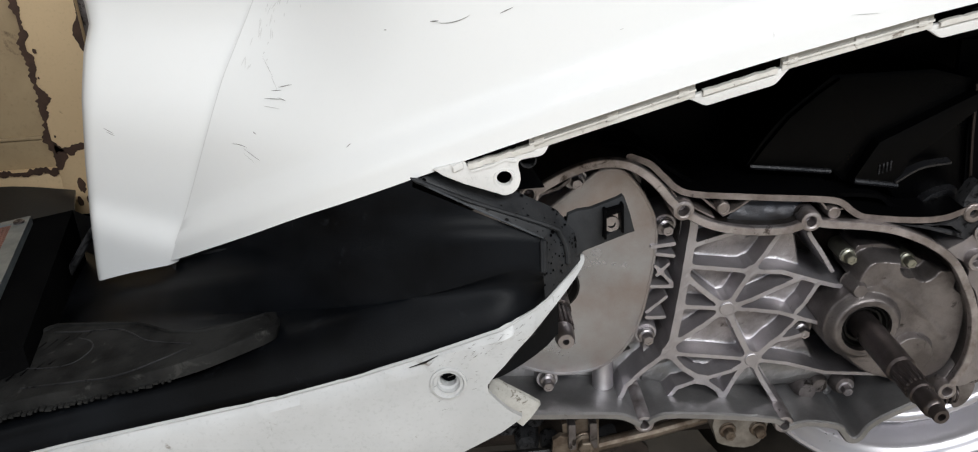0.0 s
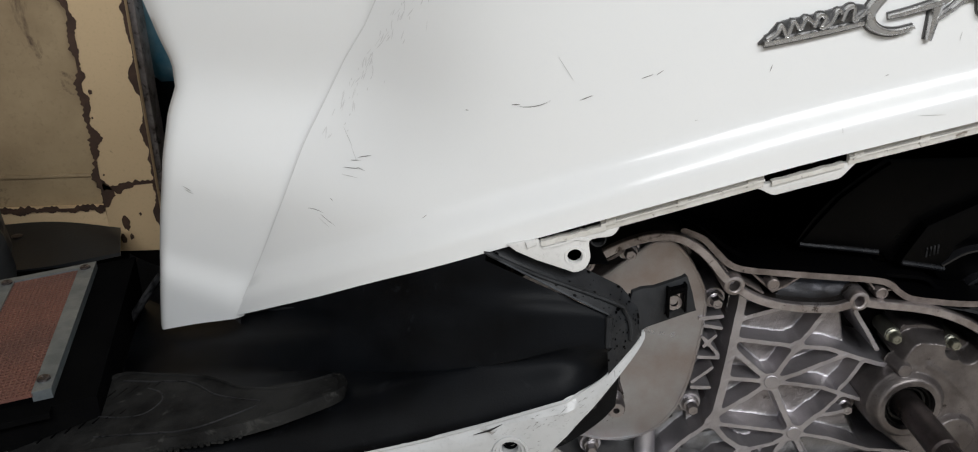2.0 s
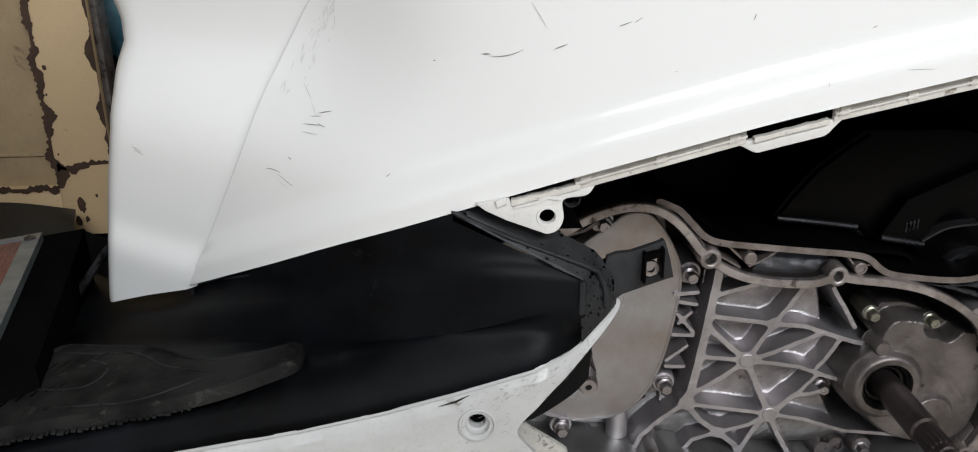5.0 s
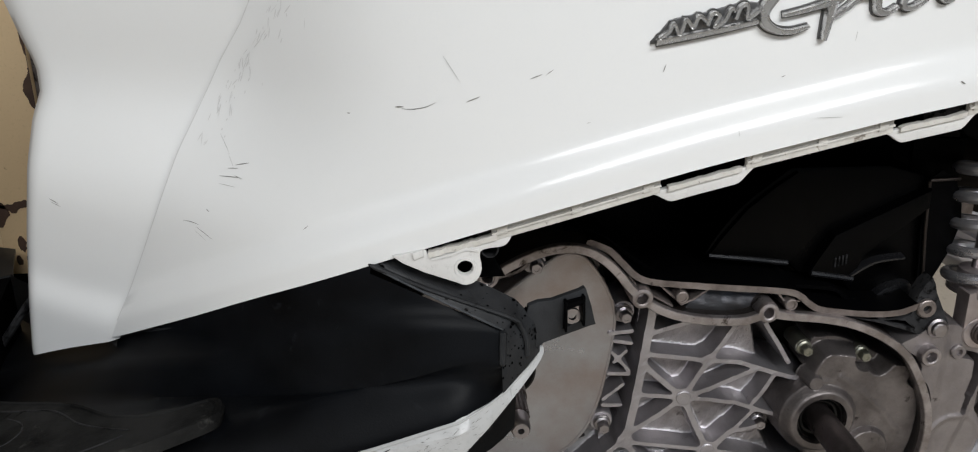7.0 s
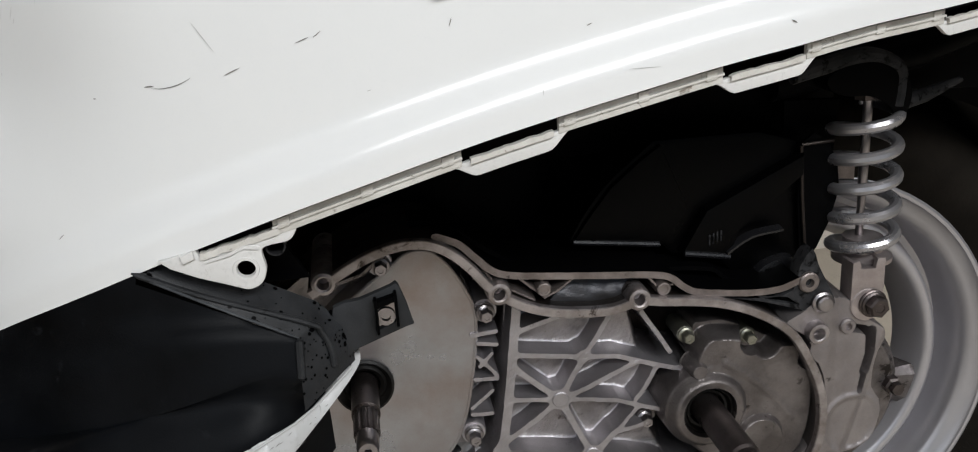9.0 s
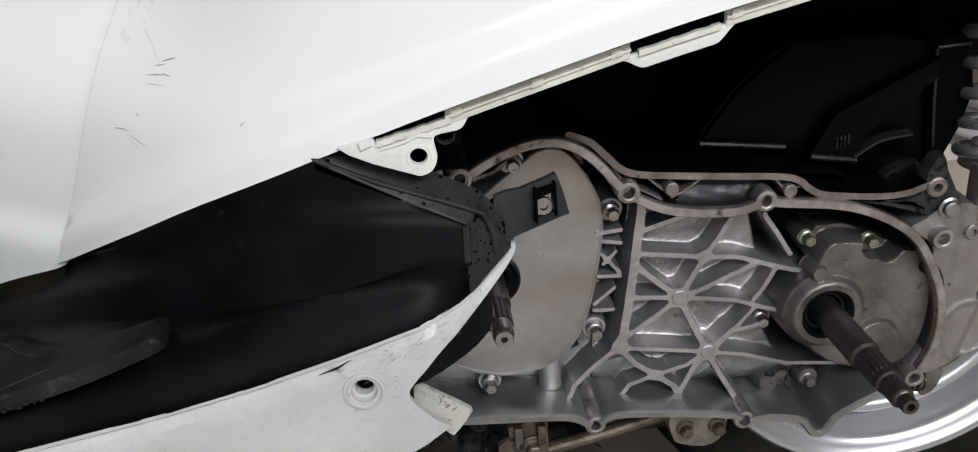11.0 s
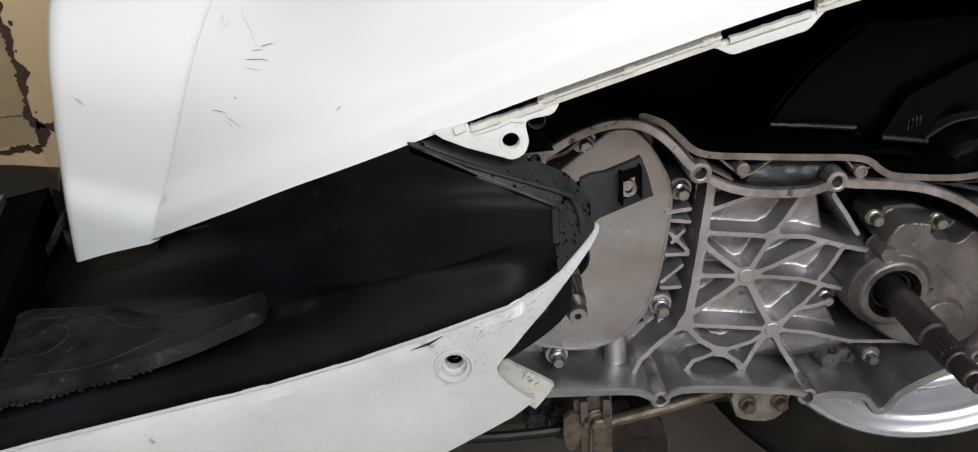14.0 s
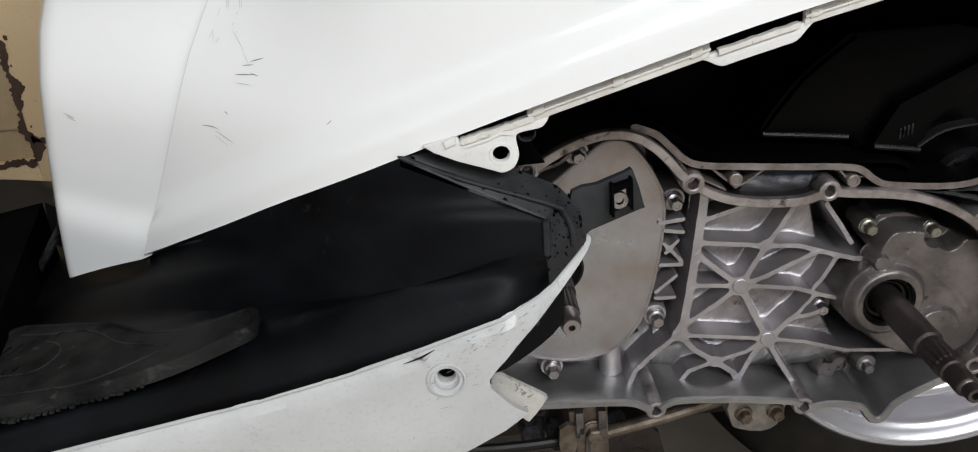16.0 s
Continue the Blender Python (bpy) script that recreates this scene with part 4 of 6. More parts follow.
# ---- castings: a floor, walls and ribs that swell into each other ----
def reach(X, Z, pts):
    """Distance in mm from each place to a line of points."""
    best = np.full(X.shape, 1e9)
    for (ax, az), (bx, bz) in zip(pts, pts[1:]):
        ux, uz = bx - ax, bz - az
        t = np.clip(((X - ax) * ux + (Z - az) * uz) / max(ux * ux + uz * uz, 1e-9), 0, 1)
        best = np.minimum(best, np.hypot(X - ax - t * ux, Z - az - t * uz))
    return best


def inside(X, Z, loop):
    """Signed distance in mm to a closed line, negative inside."""
    hit = np.zeros(X.shape, bool)
    for (ax, az), (bx, bz) in zip(loop, loop[1:] + loop[:1]):
        if az != bz:
            hit ^= ((az > Z) != (bz > Z)) & (X < (bx - ax) * (Z - az) / (bz - az) + ax)
    d = reach(X, Z, loop + loop[:1])
    return np.where(hit, -d, d)


def ramp01(v, a, b):
    f = np.clip((v - a) / (b - a), 0, 1)
    return f * f * (3 - 2 * f)


def waves(X, Z, size, seed):
    """A slow unevenness between -1 and 1, as cast surfaces have."""
    r = np.random.default_rng(seed)
    out = np.zeros(X.shape)
    for _ in range(7):
        a, p, q = r.uniform(0, 6.28), r.uniform(0, 6.28), size * r.uniform(0.6, 1.6)
        out += np.sin((X * math.cos(a) + Z * math.sin(a)) * 6.28 / q + p)
    return out / 4


def relief(name, X, Z, Y, keep, owner, mats, parent, labels, names):
    """Meshes of one uneven sheet of depths Y over X, Z in mm; owner tells which part each quad belongs to."""
    co = np.stack((X / 1000, Y, Z / 1000), -1)
    quad_keep = keep[:-1, :-1] & keep[1:, :-1] & keep[:-1, 1:] & keep[1:, 1:]
    own = owner[:-1, :-1]
    made = []
    for k, label in enumerate(labels):
        j, i = np.nonzero(quad_keep & (own == k))
        if len(j) < 4:
            continue
        w = X.shape[1]
        idx = np.stack((j * w + i, j * w + i + 1, (j + 1) * w + i + 1, (j + 1) * w + i), -1)
        used, flat = np.unique(idx, return_inverse=True)
        me = bpy.data.meshes.new(names[k])
        me.from_pydata(co.reshape(-1, 3)[used].tolist(), [], flat.reshape(-1, 4).tolist())
        me.materials.append(mats[k])
        me.shade_smooth()
        me.set_sharp_from_angle(angle=radians(38))
        ob = new(names[k], me)
        ob.parent = parent
        if label:
            tagged(ob, label)
        made.append(ob)
    return made


def drawn_to(X, Z, field, level, reach_mm):
    """Moves the places near a level line of the field onto it, so that edges run clean."""
    g = field(X, Z) - level
    gu, gv = field(X + 0.05, Z) - level - g, field(X, Z + 0.05) - level - g
    k = np.hypot(gu, gv) + 1e-9
    near = np.abs(g) < reach_mm
    return np.where(near, X - g * gu / k, X), np.where(near, Z - g * gv / k, Z)


# ribs of the case floor: node to node, mm
RIBS = [
    ([(91, 360), (90.4, 353), (88.8, 341.5), (87.2, 328.7), (83.2, 299.7), (79.6, 278.8), (76.0, 270.2)], 5.0),
    ([(89.5, 343.4), (99.4, 346.1), (111.7, 349.4), (120, 352)], 2.7),
    ([(87.2, 330.3), (107.8, 326.8), (125.9, 323.7), (146.0, 321.3), (164.0, 314.3), (179.1, 308.9), (191.1, 306.6)], 2.8),
    ([(127.0, 324.0), (134.4, 334.2), (141.9, 346.6), (145, 352)], 2.9),
    ([(112.7, 299.0), (120.3, 312.6), (127.7, 323.9)], 3.3),
    ([(112.7, 299.0), (100.2, 310.1), (88.0, 322.2)], 3.3),
    ([(112.7, 299.0), (83.9, 302.9)], 2.7),
    ([(112.7, 299.0), (128.0, 303.8), (142.3, 310.0), (156, 315.5)], 3.0),
    ([(112.7, 299.0), (128.3, 296.7), (145.9, 293.3), (162.4, 286.6), (174.7, 282.1)], 2.5),
    ([(112.7, 299.0), (98.9, 288.5), (80.4, 276.5)], 3.2),
    ([(112.7, 299.0), (120.8, 280.2), (130.0, 260.6)], 3.4),
    ([(168.0, 310.2), (161.5, 298.5), (156.7, 292.8)], 2.7),
    ([(160.5, 346), (161.7, 343.6), (169.1, 332.2), (176.7, 319.3)], 2.6),
    ([(157.5, 287.2), (149.8, 278.7), (134, 262)], 2.3),
    ([(130.0, 260.6), (86.1, 268.4), (76.7, 270.4)], 2.5),
    ([(130.0, 260.6), (117.0, 252.9), (98.7, 248.4)], 2.7),
    ([(76.7, 270.4), (86.3, 258.1), (98.7, 248.4), (109.7, 239.2), (113.5, 231.0)], 3.4),
    ([(130.0, 260.6), (120.9, 249.2), (113.0, 233.2)], 3.1),
    ([(130.0, 260.6), (137.3, 244.8), (149.4, 223.3), (155.6, 219.2)], 3.0),
    ([(130.0, 260.6), (153.2, 255.5), (178.9, 245.9), (220.2, 240.6)], 2.3),
    ([(131, 261), (142.7, 272.7), (155.7, 274.5), (162, 276)], 2.4),
    ([(98.7, 248.4), (82.6, 243.6), (75.0, 233.2)], 2.8),
    ([(76.5, 270.6), (61.5, 259.0), (49.9, 247.8), (45.9, 238.2)], 3.0),
    # short ribs beside the plate
    ([(69, 340), (79, 338)], 2.2), ([(68, 332), (78, 320)], 2.0), ([(66, 318.5), (78, 317.5)], 2.2), ([(63, 301), (75, 310.5)], 2.0),
    ([(63, 297), (74, 296.4)], 2.2), ([(66, 345), (79, 346)], 2.4), ([(69, 326), (76, 333)], 1.8),
]
NODES = [(112.7, 299, 6.0), (130, 260.6, 5.6), (126.6, 323.9, 3.4), (98.7, 248.4, 3.4), (77.5, 271, 4.6)]
STEP = 0.5
gx_, gz_ = np.arange(-62, 266, STEP), np.arange(203, 408, STEP)
CX, CZ = np.meshgrid(gx_, gz_)
case_loop = [(x, z) for x, z in rim + flange + curve(LEFT_LINE, 4)]
rib_reach = np.stack([reach(CX, CZ, pts) - w / 2 for pts, w in RIBS] + [np.hypot(CX - x, CZ - z) - r for x, z, r in NODES])
owner = np.argmin(rib_reach, 0)


def rib_gap(X, Z):
    """Distance to the nearest rib, rounded out where ribs meet."""
    e = 0
    for pts, w in RIBS:
        e = e + np.exp(-(np.minimum(reach(X, Z, pts) - w / 2, 40)) / 0.8)
    for x, z, r in NODES:
        e = e + np.exp(-(np.minimum(np.hypot(X - x, Z - z) - r, 40)) / 0.8)
    return -0.8 * np.log(e)


for level in (0.0, 0.9, 0.0):
    CX, CZ = drawn_to(CX, CZ, rib_gap, level, 0.57 * STEP)
gap = rib_gap(CX, CZ)
gap = np.where(np.abs(gap) < 0.06, 0, np.where(np.abs(gap - 0.9) < 0.06, 0.9, gap))
floor_y = 0.6925 + 0.0006 * waves(CX, CZ, 26, 5)
# the round oil gallery along the bottom
gal = 18.5 - 6 * ramp01(-CX, -96, -60)
gal_y = 0.7075 - np.sqrt(np.maximum(gal ** 2 - (CZ - 243.5 + 0.05 * (CX - 120)) ** 2, 0)) / 1000 + 0.03 * ramp01(CX, 185, 212) + 0.03 * ramp01(-CX, -62, -48)
floor_y = np.where(CZ < 262, 0.6925 + 0.013 * ramp01(-CZ, -258, -232), floor_y)
floor_y = np.minimum(floor_y, gal_y)
# deep hollows: the slot beside the plate, under the rim's bend, and round the gear cover
slot_line = [(84, 362), (83.0, 353), (82, 341), (80.3, 328), (76.6, 300), (73.2, 281), (68, 270)]
deep = 1 - ramp01(reach(CX, CZ, slot_line), 1.6, 3.0)
deep = np.maximum(deep, 1 - ramp01(inside(CX, CZ, [(42, 406), (62, 386), (70, 364), (72, 348), (80, 348), (90, 362), (80, 380), (66, 396)]), -1.5, 1.5))
deep = np.maximum(deep, 1 - ramp01(inside(CX, CZ, [(160, 345), (166, 318), (172, 300), (171, 268), (182, 246), (230, 238), (270, 240), (270, 360), (190, 352)]), -4, 5))
deep = np.maximum(deep, 1 - ramp01(inside(CX, CZ, [(-70, 262), (-20, 262), (40, 256), (56, 262), (46, 276), (-70, 276)]), -2, 2))
floor_y = floor_y + (0.724 - floor_y) * deep
floor_y = np.where(CX < 64, np.maximum(floor_y, 0.700), floor_y)
rib_top = 0.6772 + 0.0004 * ramp01(CX, 150, 200) + 0.00015 * waves(CX, CZ, 9, 3)
rise = np.where(gap <= 0, 1, 0.87 * np.clip(1 - gap / 0.9, 0, 1) + 0.13 * np.exp(-np.maximum(gap, 0) / 1.8))
rise = np.where(deep > 0.3, np.clip(1 - gap / 0.9, 0, 1), rise)
case_y = np.minimum(floor_y, floor_y + (rib_top - floor_y) * rise) + 0.00012 * waves(CX, CZ, 4, 9)
in_case = inside(CX, CZ, case_loop) < 0
owner = np.where(gap > 1.6, len(RIBS) + len(NODES) + (CZ < 262 - 0.1 * (CX - 100)), owner)
relief("casting", CX, CZ, case_y, in_case, owner, [ALLOY] * (len(RIBS) + len(NODES)) + [ALLOY_FLOOR, TROUGH], case,
       [""] * (len(RIBS) + len(NODES)) + ["cast floor between the ribs", "round oil gallery along the case"], ["rib"] * len(RIBS) + ["rib_node"] * len(NODES) + ["case_floor", "oil_gallery"])
for x, z, r in NODES[:2]:
    part("node_disc", lathe((x / 1000, 0, z / 1000), [(r * 0.00078, 0.680), (r * 0.00078, 0.6768), (r * 0.00070, 0.6764), (0.0001, 0.6764)], 24), ALLOY, case)
for x, z, r in ((172, 226, 7), (180, 230, 6), (197, 228, 7.5)):
    part("casting_lump", lathe((x / 1000, 0, z / 1000), [(r * 0.0013, 0.704), (r * 0.0011, 0.690), (r * 0.0008, 0.686), (0.0001, 0.6855)], 16), ALLOY_DARK, case)
bm = lathe((0.037, 0.0, 0.2), [(0.0001, 0.066), (0.0058, 0.064), (0.0066, 0.058), (0.0070, 0.042), (0.0001, 0.040)], 18, axis="Z")
bmesh.ops.translate(bm, verts=bm.verts, vec=(0, 0.690, 0))
part("drain_stub", bm, ALLOY, case, "short upright stub by the flange")

# gear cover with the clutch shaft: a face, a round bearing seat, a boss and a top that slopes back
GEAR_FACE = [(192, 322), (198.8, 327.9), (216.9, 325.3), (221.5, 318.9), (228.2, 312.9), (233.8, 313.3), (239.8, 319.0), (250.2, 317.8), (253, 311), (250.5, 306.6), (256.5, 300), (259.5, 285), (257.5, 262), (250, 246), (230, 240), (206, 246),
             (190, 258), (182, 270), (178, 285), (181, 300), (188, 312)]
GEAR_BASE = [(186, 316), (189.6, 333.5), (198, 336), (210, 335.4), (224.1, 329), (239.3, 321), (251.5, 319.3), (254.5, 312), (252, 306.6), (258, 301), (261, 286), (259, 262), (251, 244), (230, 238), (206, 242), (188, 254), (179, 266), (174, 282), (176, 297), (180, 306)]
HX, HZ = np.meshgrid(np.arange(166, 264, STEP), np.arange(232, 340, STEP))
face_d, base_d = inside(HX, HZ, curve(GEAR_FACE, 3, True)), inside(HX, HZ, curve(GEAR_BASE, 3, True))
up = 22 * (1 - ramp01(base_d, -3.0, 0.0)) + 13 * (1 - ramp01(face_d, -1.6, 3.4))
seat = np.hypot(HX - 195.5, HZ - 285)
up = np.maximum(up, 40.5 - 7 * ramp01(seat, 18.5, 25) - 40 * ramp01(seat, 24.5, 27))
up = up + 1.0 * np.exp(-((seat - 22) / 4.0) ** 2)
boss = np.hypot(HX - 227, HZ - 262)
up = np.maximum(up, np.where(boss < 20, 39.5 - 6.0 * ramp01(boss, 12.5, 15.5), 0) * (base_d < -1))
knob = np.hypot(HX - 190.1, HZ - 310.1)
up = np.maximum(up, np.where(knob < 7.5, 38.5 - 14 * ramp01(knob, 4.0, 6.4), 0))
bolt_seat = np.hypot(HX - 222.5, HZ - 322.5)
up = np.where(bolt_seat < 9, np.minimum(up, 26 + 12 * ramp01(bolt_seat, 6, 8.8)), up)
fold = reach(HX, HZ, [(206, 312), (222, 300), (236, 286), (246, 272)])
up = up + 0.9 * np.exp(-(fold / 2.4) ** 2) + 0.25 * waves(HX, HZ, 22, 11) + 0.08 * waves(HX, HZ, 5, 12)
up = np.where(seat < 15.4, 27, up)
gear_y = 0.704 - up / 1000
relief("gear_cover", HX, HZ, gear_y, (up > 0.6) | (seat < 20), np.zeros(HX.shape, int), [GEAR], case, ["greyish brown gear cover with a round bearing seat"], ["gear_cover"])
part("bearing_seal", lathe((0.1955, 0, 0.285), [(0.0150, 0.677), (0.0149, 0.6672), (0.0134, 0.6665), (0.0122, 0.6700), (0.0118, 0.6685), (0.0104, 0.6690), (0.0096, 0.676)], 32), SEAL, case, "black seal ring")
shaft("clutch_shaft", 195.5, 285, "dark oily splined clutch shaft", [(0.0086, 0.700), (0.0086, 0.618), (0.0074, 0.6165), (0.0066, 0.602)], (0.0073, 0.6165, 0.598), 16)
part("clutch_shaft_thread", lathe((0.1955, 0, 0.285), [(0.0064, 0.599), (0.0064, 0.5965), (0.0069, 0.5955), (0.0069, 0.5935), (0.0061, 0.5925), (0.0061, 0.581), (0.0055, 0.5795), (0.0044, 0.5785), (0.0044, 0.5735), (0.0040, 0.5725), (0.0022, 0.5725), (0.0020, 0.577), (0.0001, 0.5775)], 24), STEEL_DARK, case, "stepped dark end of the clutch shaft")
for x, z, y, m_ in ((187.5, 326.5, 0.679, ZINC), (222.0, 323.5, 0.674, ZINC), (163.5, 275.5, 0.681, STEEL), (197, 227, 0.684, STEEL)):
    bolt(x, y, z, m_, case, 0.0033, 0.0046, "yellowish plated hex bolt" if m_ is ZINC else "hex bolt with a flange")
part("bolt_lug", slab(curve([(160, 279), (169, 281), (171, 273), (160, 268), (148, 264), (150, 270)], 3, True), 0.687, 0.704, bevel=0.002), GEAR, case)

# upper flange behind the sealing rim: a band, two mounts with webs, and a channel between them
BAND = [(50, 408), (61.4, 402.6), (68.8, 394.9), (77.8, 385.9), (87.3, 382.3), (103.5, 379.9), (133.2, 376.3), (160.2, 373.2), (172.1, 370.2), (180.8, 363), (189.5, 359.3), (216, 355.4), (233.9, 355.2), (246.2, 359)]
WEBS = [[(92, 378.9), (100.4, 370.8), (104.6, 366.6)], [(104.6, 366.6), (111.3, 369.4), (119.8, 375.3)], [(104, 372), (103, 379)], [(160, 372), (165, 366), (168.7, 360)], [(168.7, 363.9), (177, 365.5)], [(70, 391), (79, 378), (90, 371.5), (99, 366)]]
MOUNTS = [(104.1, 372.1), (168.7, 363.9)]
UX, UZ = np.meshgrid(np.arange(44, 250, STEP), np.arange(336, 410, STEP))
band_line = curve(BAND, 4)
rim_part = [p for p in rim if 48 < p[0] < 244 and p[1] > 325]
UX, UZ = drawn_to(UX, UZ, lambda X, Z: reach(X, Z, band_line), 1.9, 0.6 * STEP)
band_d = np.minimum(reach(UX, UZ, band_line) - 1.5, np.minimum.reduce([np.hypot(UX - x, UZ - z) - 3.4 for x, z in MOUNTS]))
web_d = np.minimum.reduce([reach(UX, UZ, w) - 0.7 for w in WEBS])
pocket = inside(UX, UZ, [(104, 358), (110, 366), (121, 373), (153, 369.8), (159, 364), (154, 356)])
low_y = 0.690 - 0.0185 * (1 - ramp01(pocket, -1.0, 0.6)) + 0.004 * ramp01(UZ, 360, 374) * (pocket < 0)
flange_y0 = np.minimum(low_y, 0.6645 + (0.690 - 0.6645) * ramp01(band_d, 0.4, 1.4))
flange_y0 = np.minimum(flange_y0, 0.6668 + (0.690 - 0.6668) * ramp01(web_d, 0.0, 1.0)) + 0.0002 * waves(UX, UZ, 7, 21)
keep_up = (inside(UX, UZ, band_line + rim_part[::-1]) < 0) | (reach(UX, UZ, band_line) < 1.95)
# Everything away from the band and webs takes the darker channel colour.
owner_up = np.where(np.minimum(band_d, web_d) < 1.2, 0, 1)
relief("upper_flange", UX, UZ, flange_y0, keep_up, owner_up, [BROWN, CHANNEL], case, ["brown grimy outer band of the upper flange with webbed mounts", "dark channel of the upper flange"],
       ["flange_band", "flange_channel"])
# A black skin paints the shadow on the flange's outer side.
part("flange_side", sweep(band_line, [(0.0012, 0.6652), (0.00188, 0.6650), (0.0024, 0.716), (0.0012, 0.716)]), BLACK_DEEP, case, "outer side of the upper flange, blackened for shade")
for x, z in MOUNTS:
    part("flange_hole", lathe((x / 1000, 0, z / 1000), [(0.0038, 0.672), (0.0036, 0.6643), (0.0031, 0.6639), (0.0023, 0.6640), (0.0020, 0.667), (0.0001, 0.668)], 20), BROWN, case, "small round mount")
    part("mount_bore", lathe((x / 1000, 0, z / 1000), [(0.0021, 0.6660), (0.0016, 0.6656), (0.0001, 0.6656)], 16), BLACK_DEEP, case)
part("gasket_strap", sweep(curve([(38, 411), (50, 410), (62, 404), (76, 393), (90, 383), (100, 377.5), (130, 374), (162, 370), (200, 365.5), (214, 357), (258, 350)], 5), [(-0.0012, 0.70), (-0.0012, 0.680), (0.0012, 0.680), (0.0012, 0.70)]), BLACK_DEEP, case, "dark strap above the flange")
part("inner_boss", slab(curve([(2, 386), (10, 391), (20, 397), (27, 395), (22, 386), (8, 378)], 3, True), 0.690, 0.704, bevel=0.002), ALLOY_DARK, case)
part("inner_web", sweep([(-2, 384), (12, 388), (24, 397)], rib_profile(0.003, 0.676, 0.703)), ALLOY_DARK, case)
part("inner_lump", lathe((0.010, 0, 0.389), [(0.0062, 0.704), (0.0055, 0.684), (0.0040, 0.681), (0.0001, 0.681)], 16), ALLOY_DARK, case)

# rear arm of the case with its gusset and the brake spring
ARM_OUT = [(236, 333), (247, 340), (258, 347), (271, 346.4), (278.6, 343.5), (286.9, 332.8), (300.9, 323.1), (303.7, 312.9), (299.3, 305.6), (298.3, 283.5), (304.2, 274.3), (303.2, 257.7), (297.3, 245.9), (283.7, 240), (262, 234), (246, 236),
           (252.5, 251.2), (260.5, 259.9), (263.4, 275.9), (262.5, 292.2), (258, 304.8), (252.5, 309.6), (252.8, 317.3), (248.8, 323.6)]
AX, AZ = np.meshgrid(np.arange(234, 308, STEP), np.arange(232, 350, STEP))
arm_d = inside(AX, AZ, curve(ARM_OUT, 2, True))
arm_y = 0.6655 + 0.0015 * ramp01(AX, 264, 272) + 0.040 * ramp01(arm_d, -2.0, 0.6)
cleft = reach(AX, AZ, [(291.5, 321), (292, 308), (289.5, 296)]) - 2.2
cleft = np.minimum(cleft, reach(AX, AZ, [(279, 324.6), (287, 322.6), (291.5, 320)]) - 1.6)
cleft = np.minimum(cleft, reach(AX, AZ, [(289.5, 296), (287.5, 284)]) - 1.1)
arm_y = arm_y + 0.020 * (1 - ramp01(cleft, -0.6, 1.0))
ring_d = np.hypot(AX - 283.5, AZ - 262)
arm_y = arm_y - 0.0012 * np.exp(-((ring_d - 19) / 2.2) ** 2) + 0.0003 * waves(AX, AZ, 18, 31) + 0.0001 * waves(AX, AZ, 5, 32)
arm_y = arm_y + 0.003 * ramp01(AX + 0.3 * (300 - AZ), 292, 300)
relief("rear_arm", AX, AZ, arm_y, arm_d < 0.4, np.zeros(AX.shape, int), [ARM], case, ["cast arm towards the rear axle"], ["rear_arm"])
part("arm_boss", lathe((0.2765, 0, 0.3265), [(0.0052, 0.680), (0.0046, 0.6655), (0.0040, 0.6648), (0.0022, 0.6648), (0.0020, 0.667), (0.0001, 0.667)], 20), ARM, case)
gus = curve([(203, 354), (228, 350), (243, 353), (246, 366), (253, 376), (257, 366), (264, 352), (268, 342), (262, 336), (246, 341), (226, 348)], 2, True)
part("gusset", slab(gus, 0.666, 0.676, [[(224, 351.5), (240, 349), (246, 344), (232, 347.5)]], 0.0012), BLACK_DUSTY, case, "dark bracket bolted to the rear of the case")
part("gusset_bush", lathe((0.2510, 0, 0.357), [(0.0062, 0.676), (0.0058, 0.6640), (0.0050, 0.6633), (0.0026, 0.6633), (0.0022, 0.666), (0.0001, 0.667)], 24), BROWN, case)
part("gusset_bolt", lathe((0.2597, 0, 0.344), [(0.0064, 0.668), (0.0062, 0.6640), (0.0048, 0.6632), (0.0046, 0.6610), (0.0038, 0.6602), (0.0001, 0.6595)], 24), STEEL, case, "large bright bolt")
coil = [(0.243 + 0.020 * t, 0.672 + 0.0055 * math.sin(2 * math.pi * 6 * t), 0.224 + 0.0055 * math.cos(2 * math.pi * 6 * t) + 0.002 * t) for t in np.linspace(0, 1, 97)]
part("brake_spring", tube(coil, 0.0009, 6), STEEL_DARK, case, "small coil spring on the brake lever")
part("brake_lever", slab(curve([(262, 236), (271, 240), (276, 230), (272, 218), (264, 214), (262, 224)], 3, True), 0.672, 0.677, bevel=0.001), ALLOY_DARK, case)

# stand bracket, rod, hose and lugs under the case
part("stand_bracket", slab([(8.7, 217.5), (19.5, 220), (22.5, 226), (31, 225), (33.2, 218.2), (33.0, 172), (12.4, 172), (12.4, 192.5), (9.2, 210)], 0.684, 0.688, bevel=0.0008), RUSTY_STEEL, scooter, "dull steel stand bracket under the engine")
b2 = part("stand_plate", slab(curve([(2, 208), (12, 210), (13, 196), (8, 182), (2, 186)], 2, True), 0.680, 0.684, bevel=0.0008), RUSTY_STEEL, scooter)
part("stand_lug", box(0.012, 0.017, 0.676, 0.70, 0.202, 0.222, 0.001), ALLOY_DARK, scooter)
part("stand_lug", box(0.026, 0.031, 0.676, 0.70, 0.202, 0.222, 0.001), ALLOY_DARK, scooter)
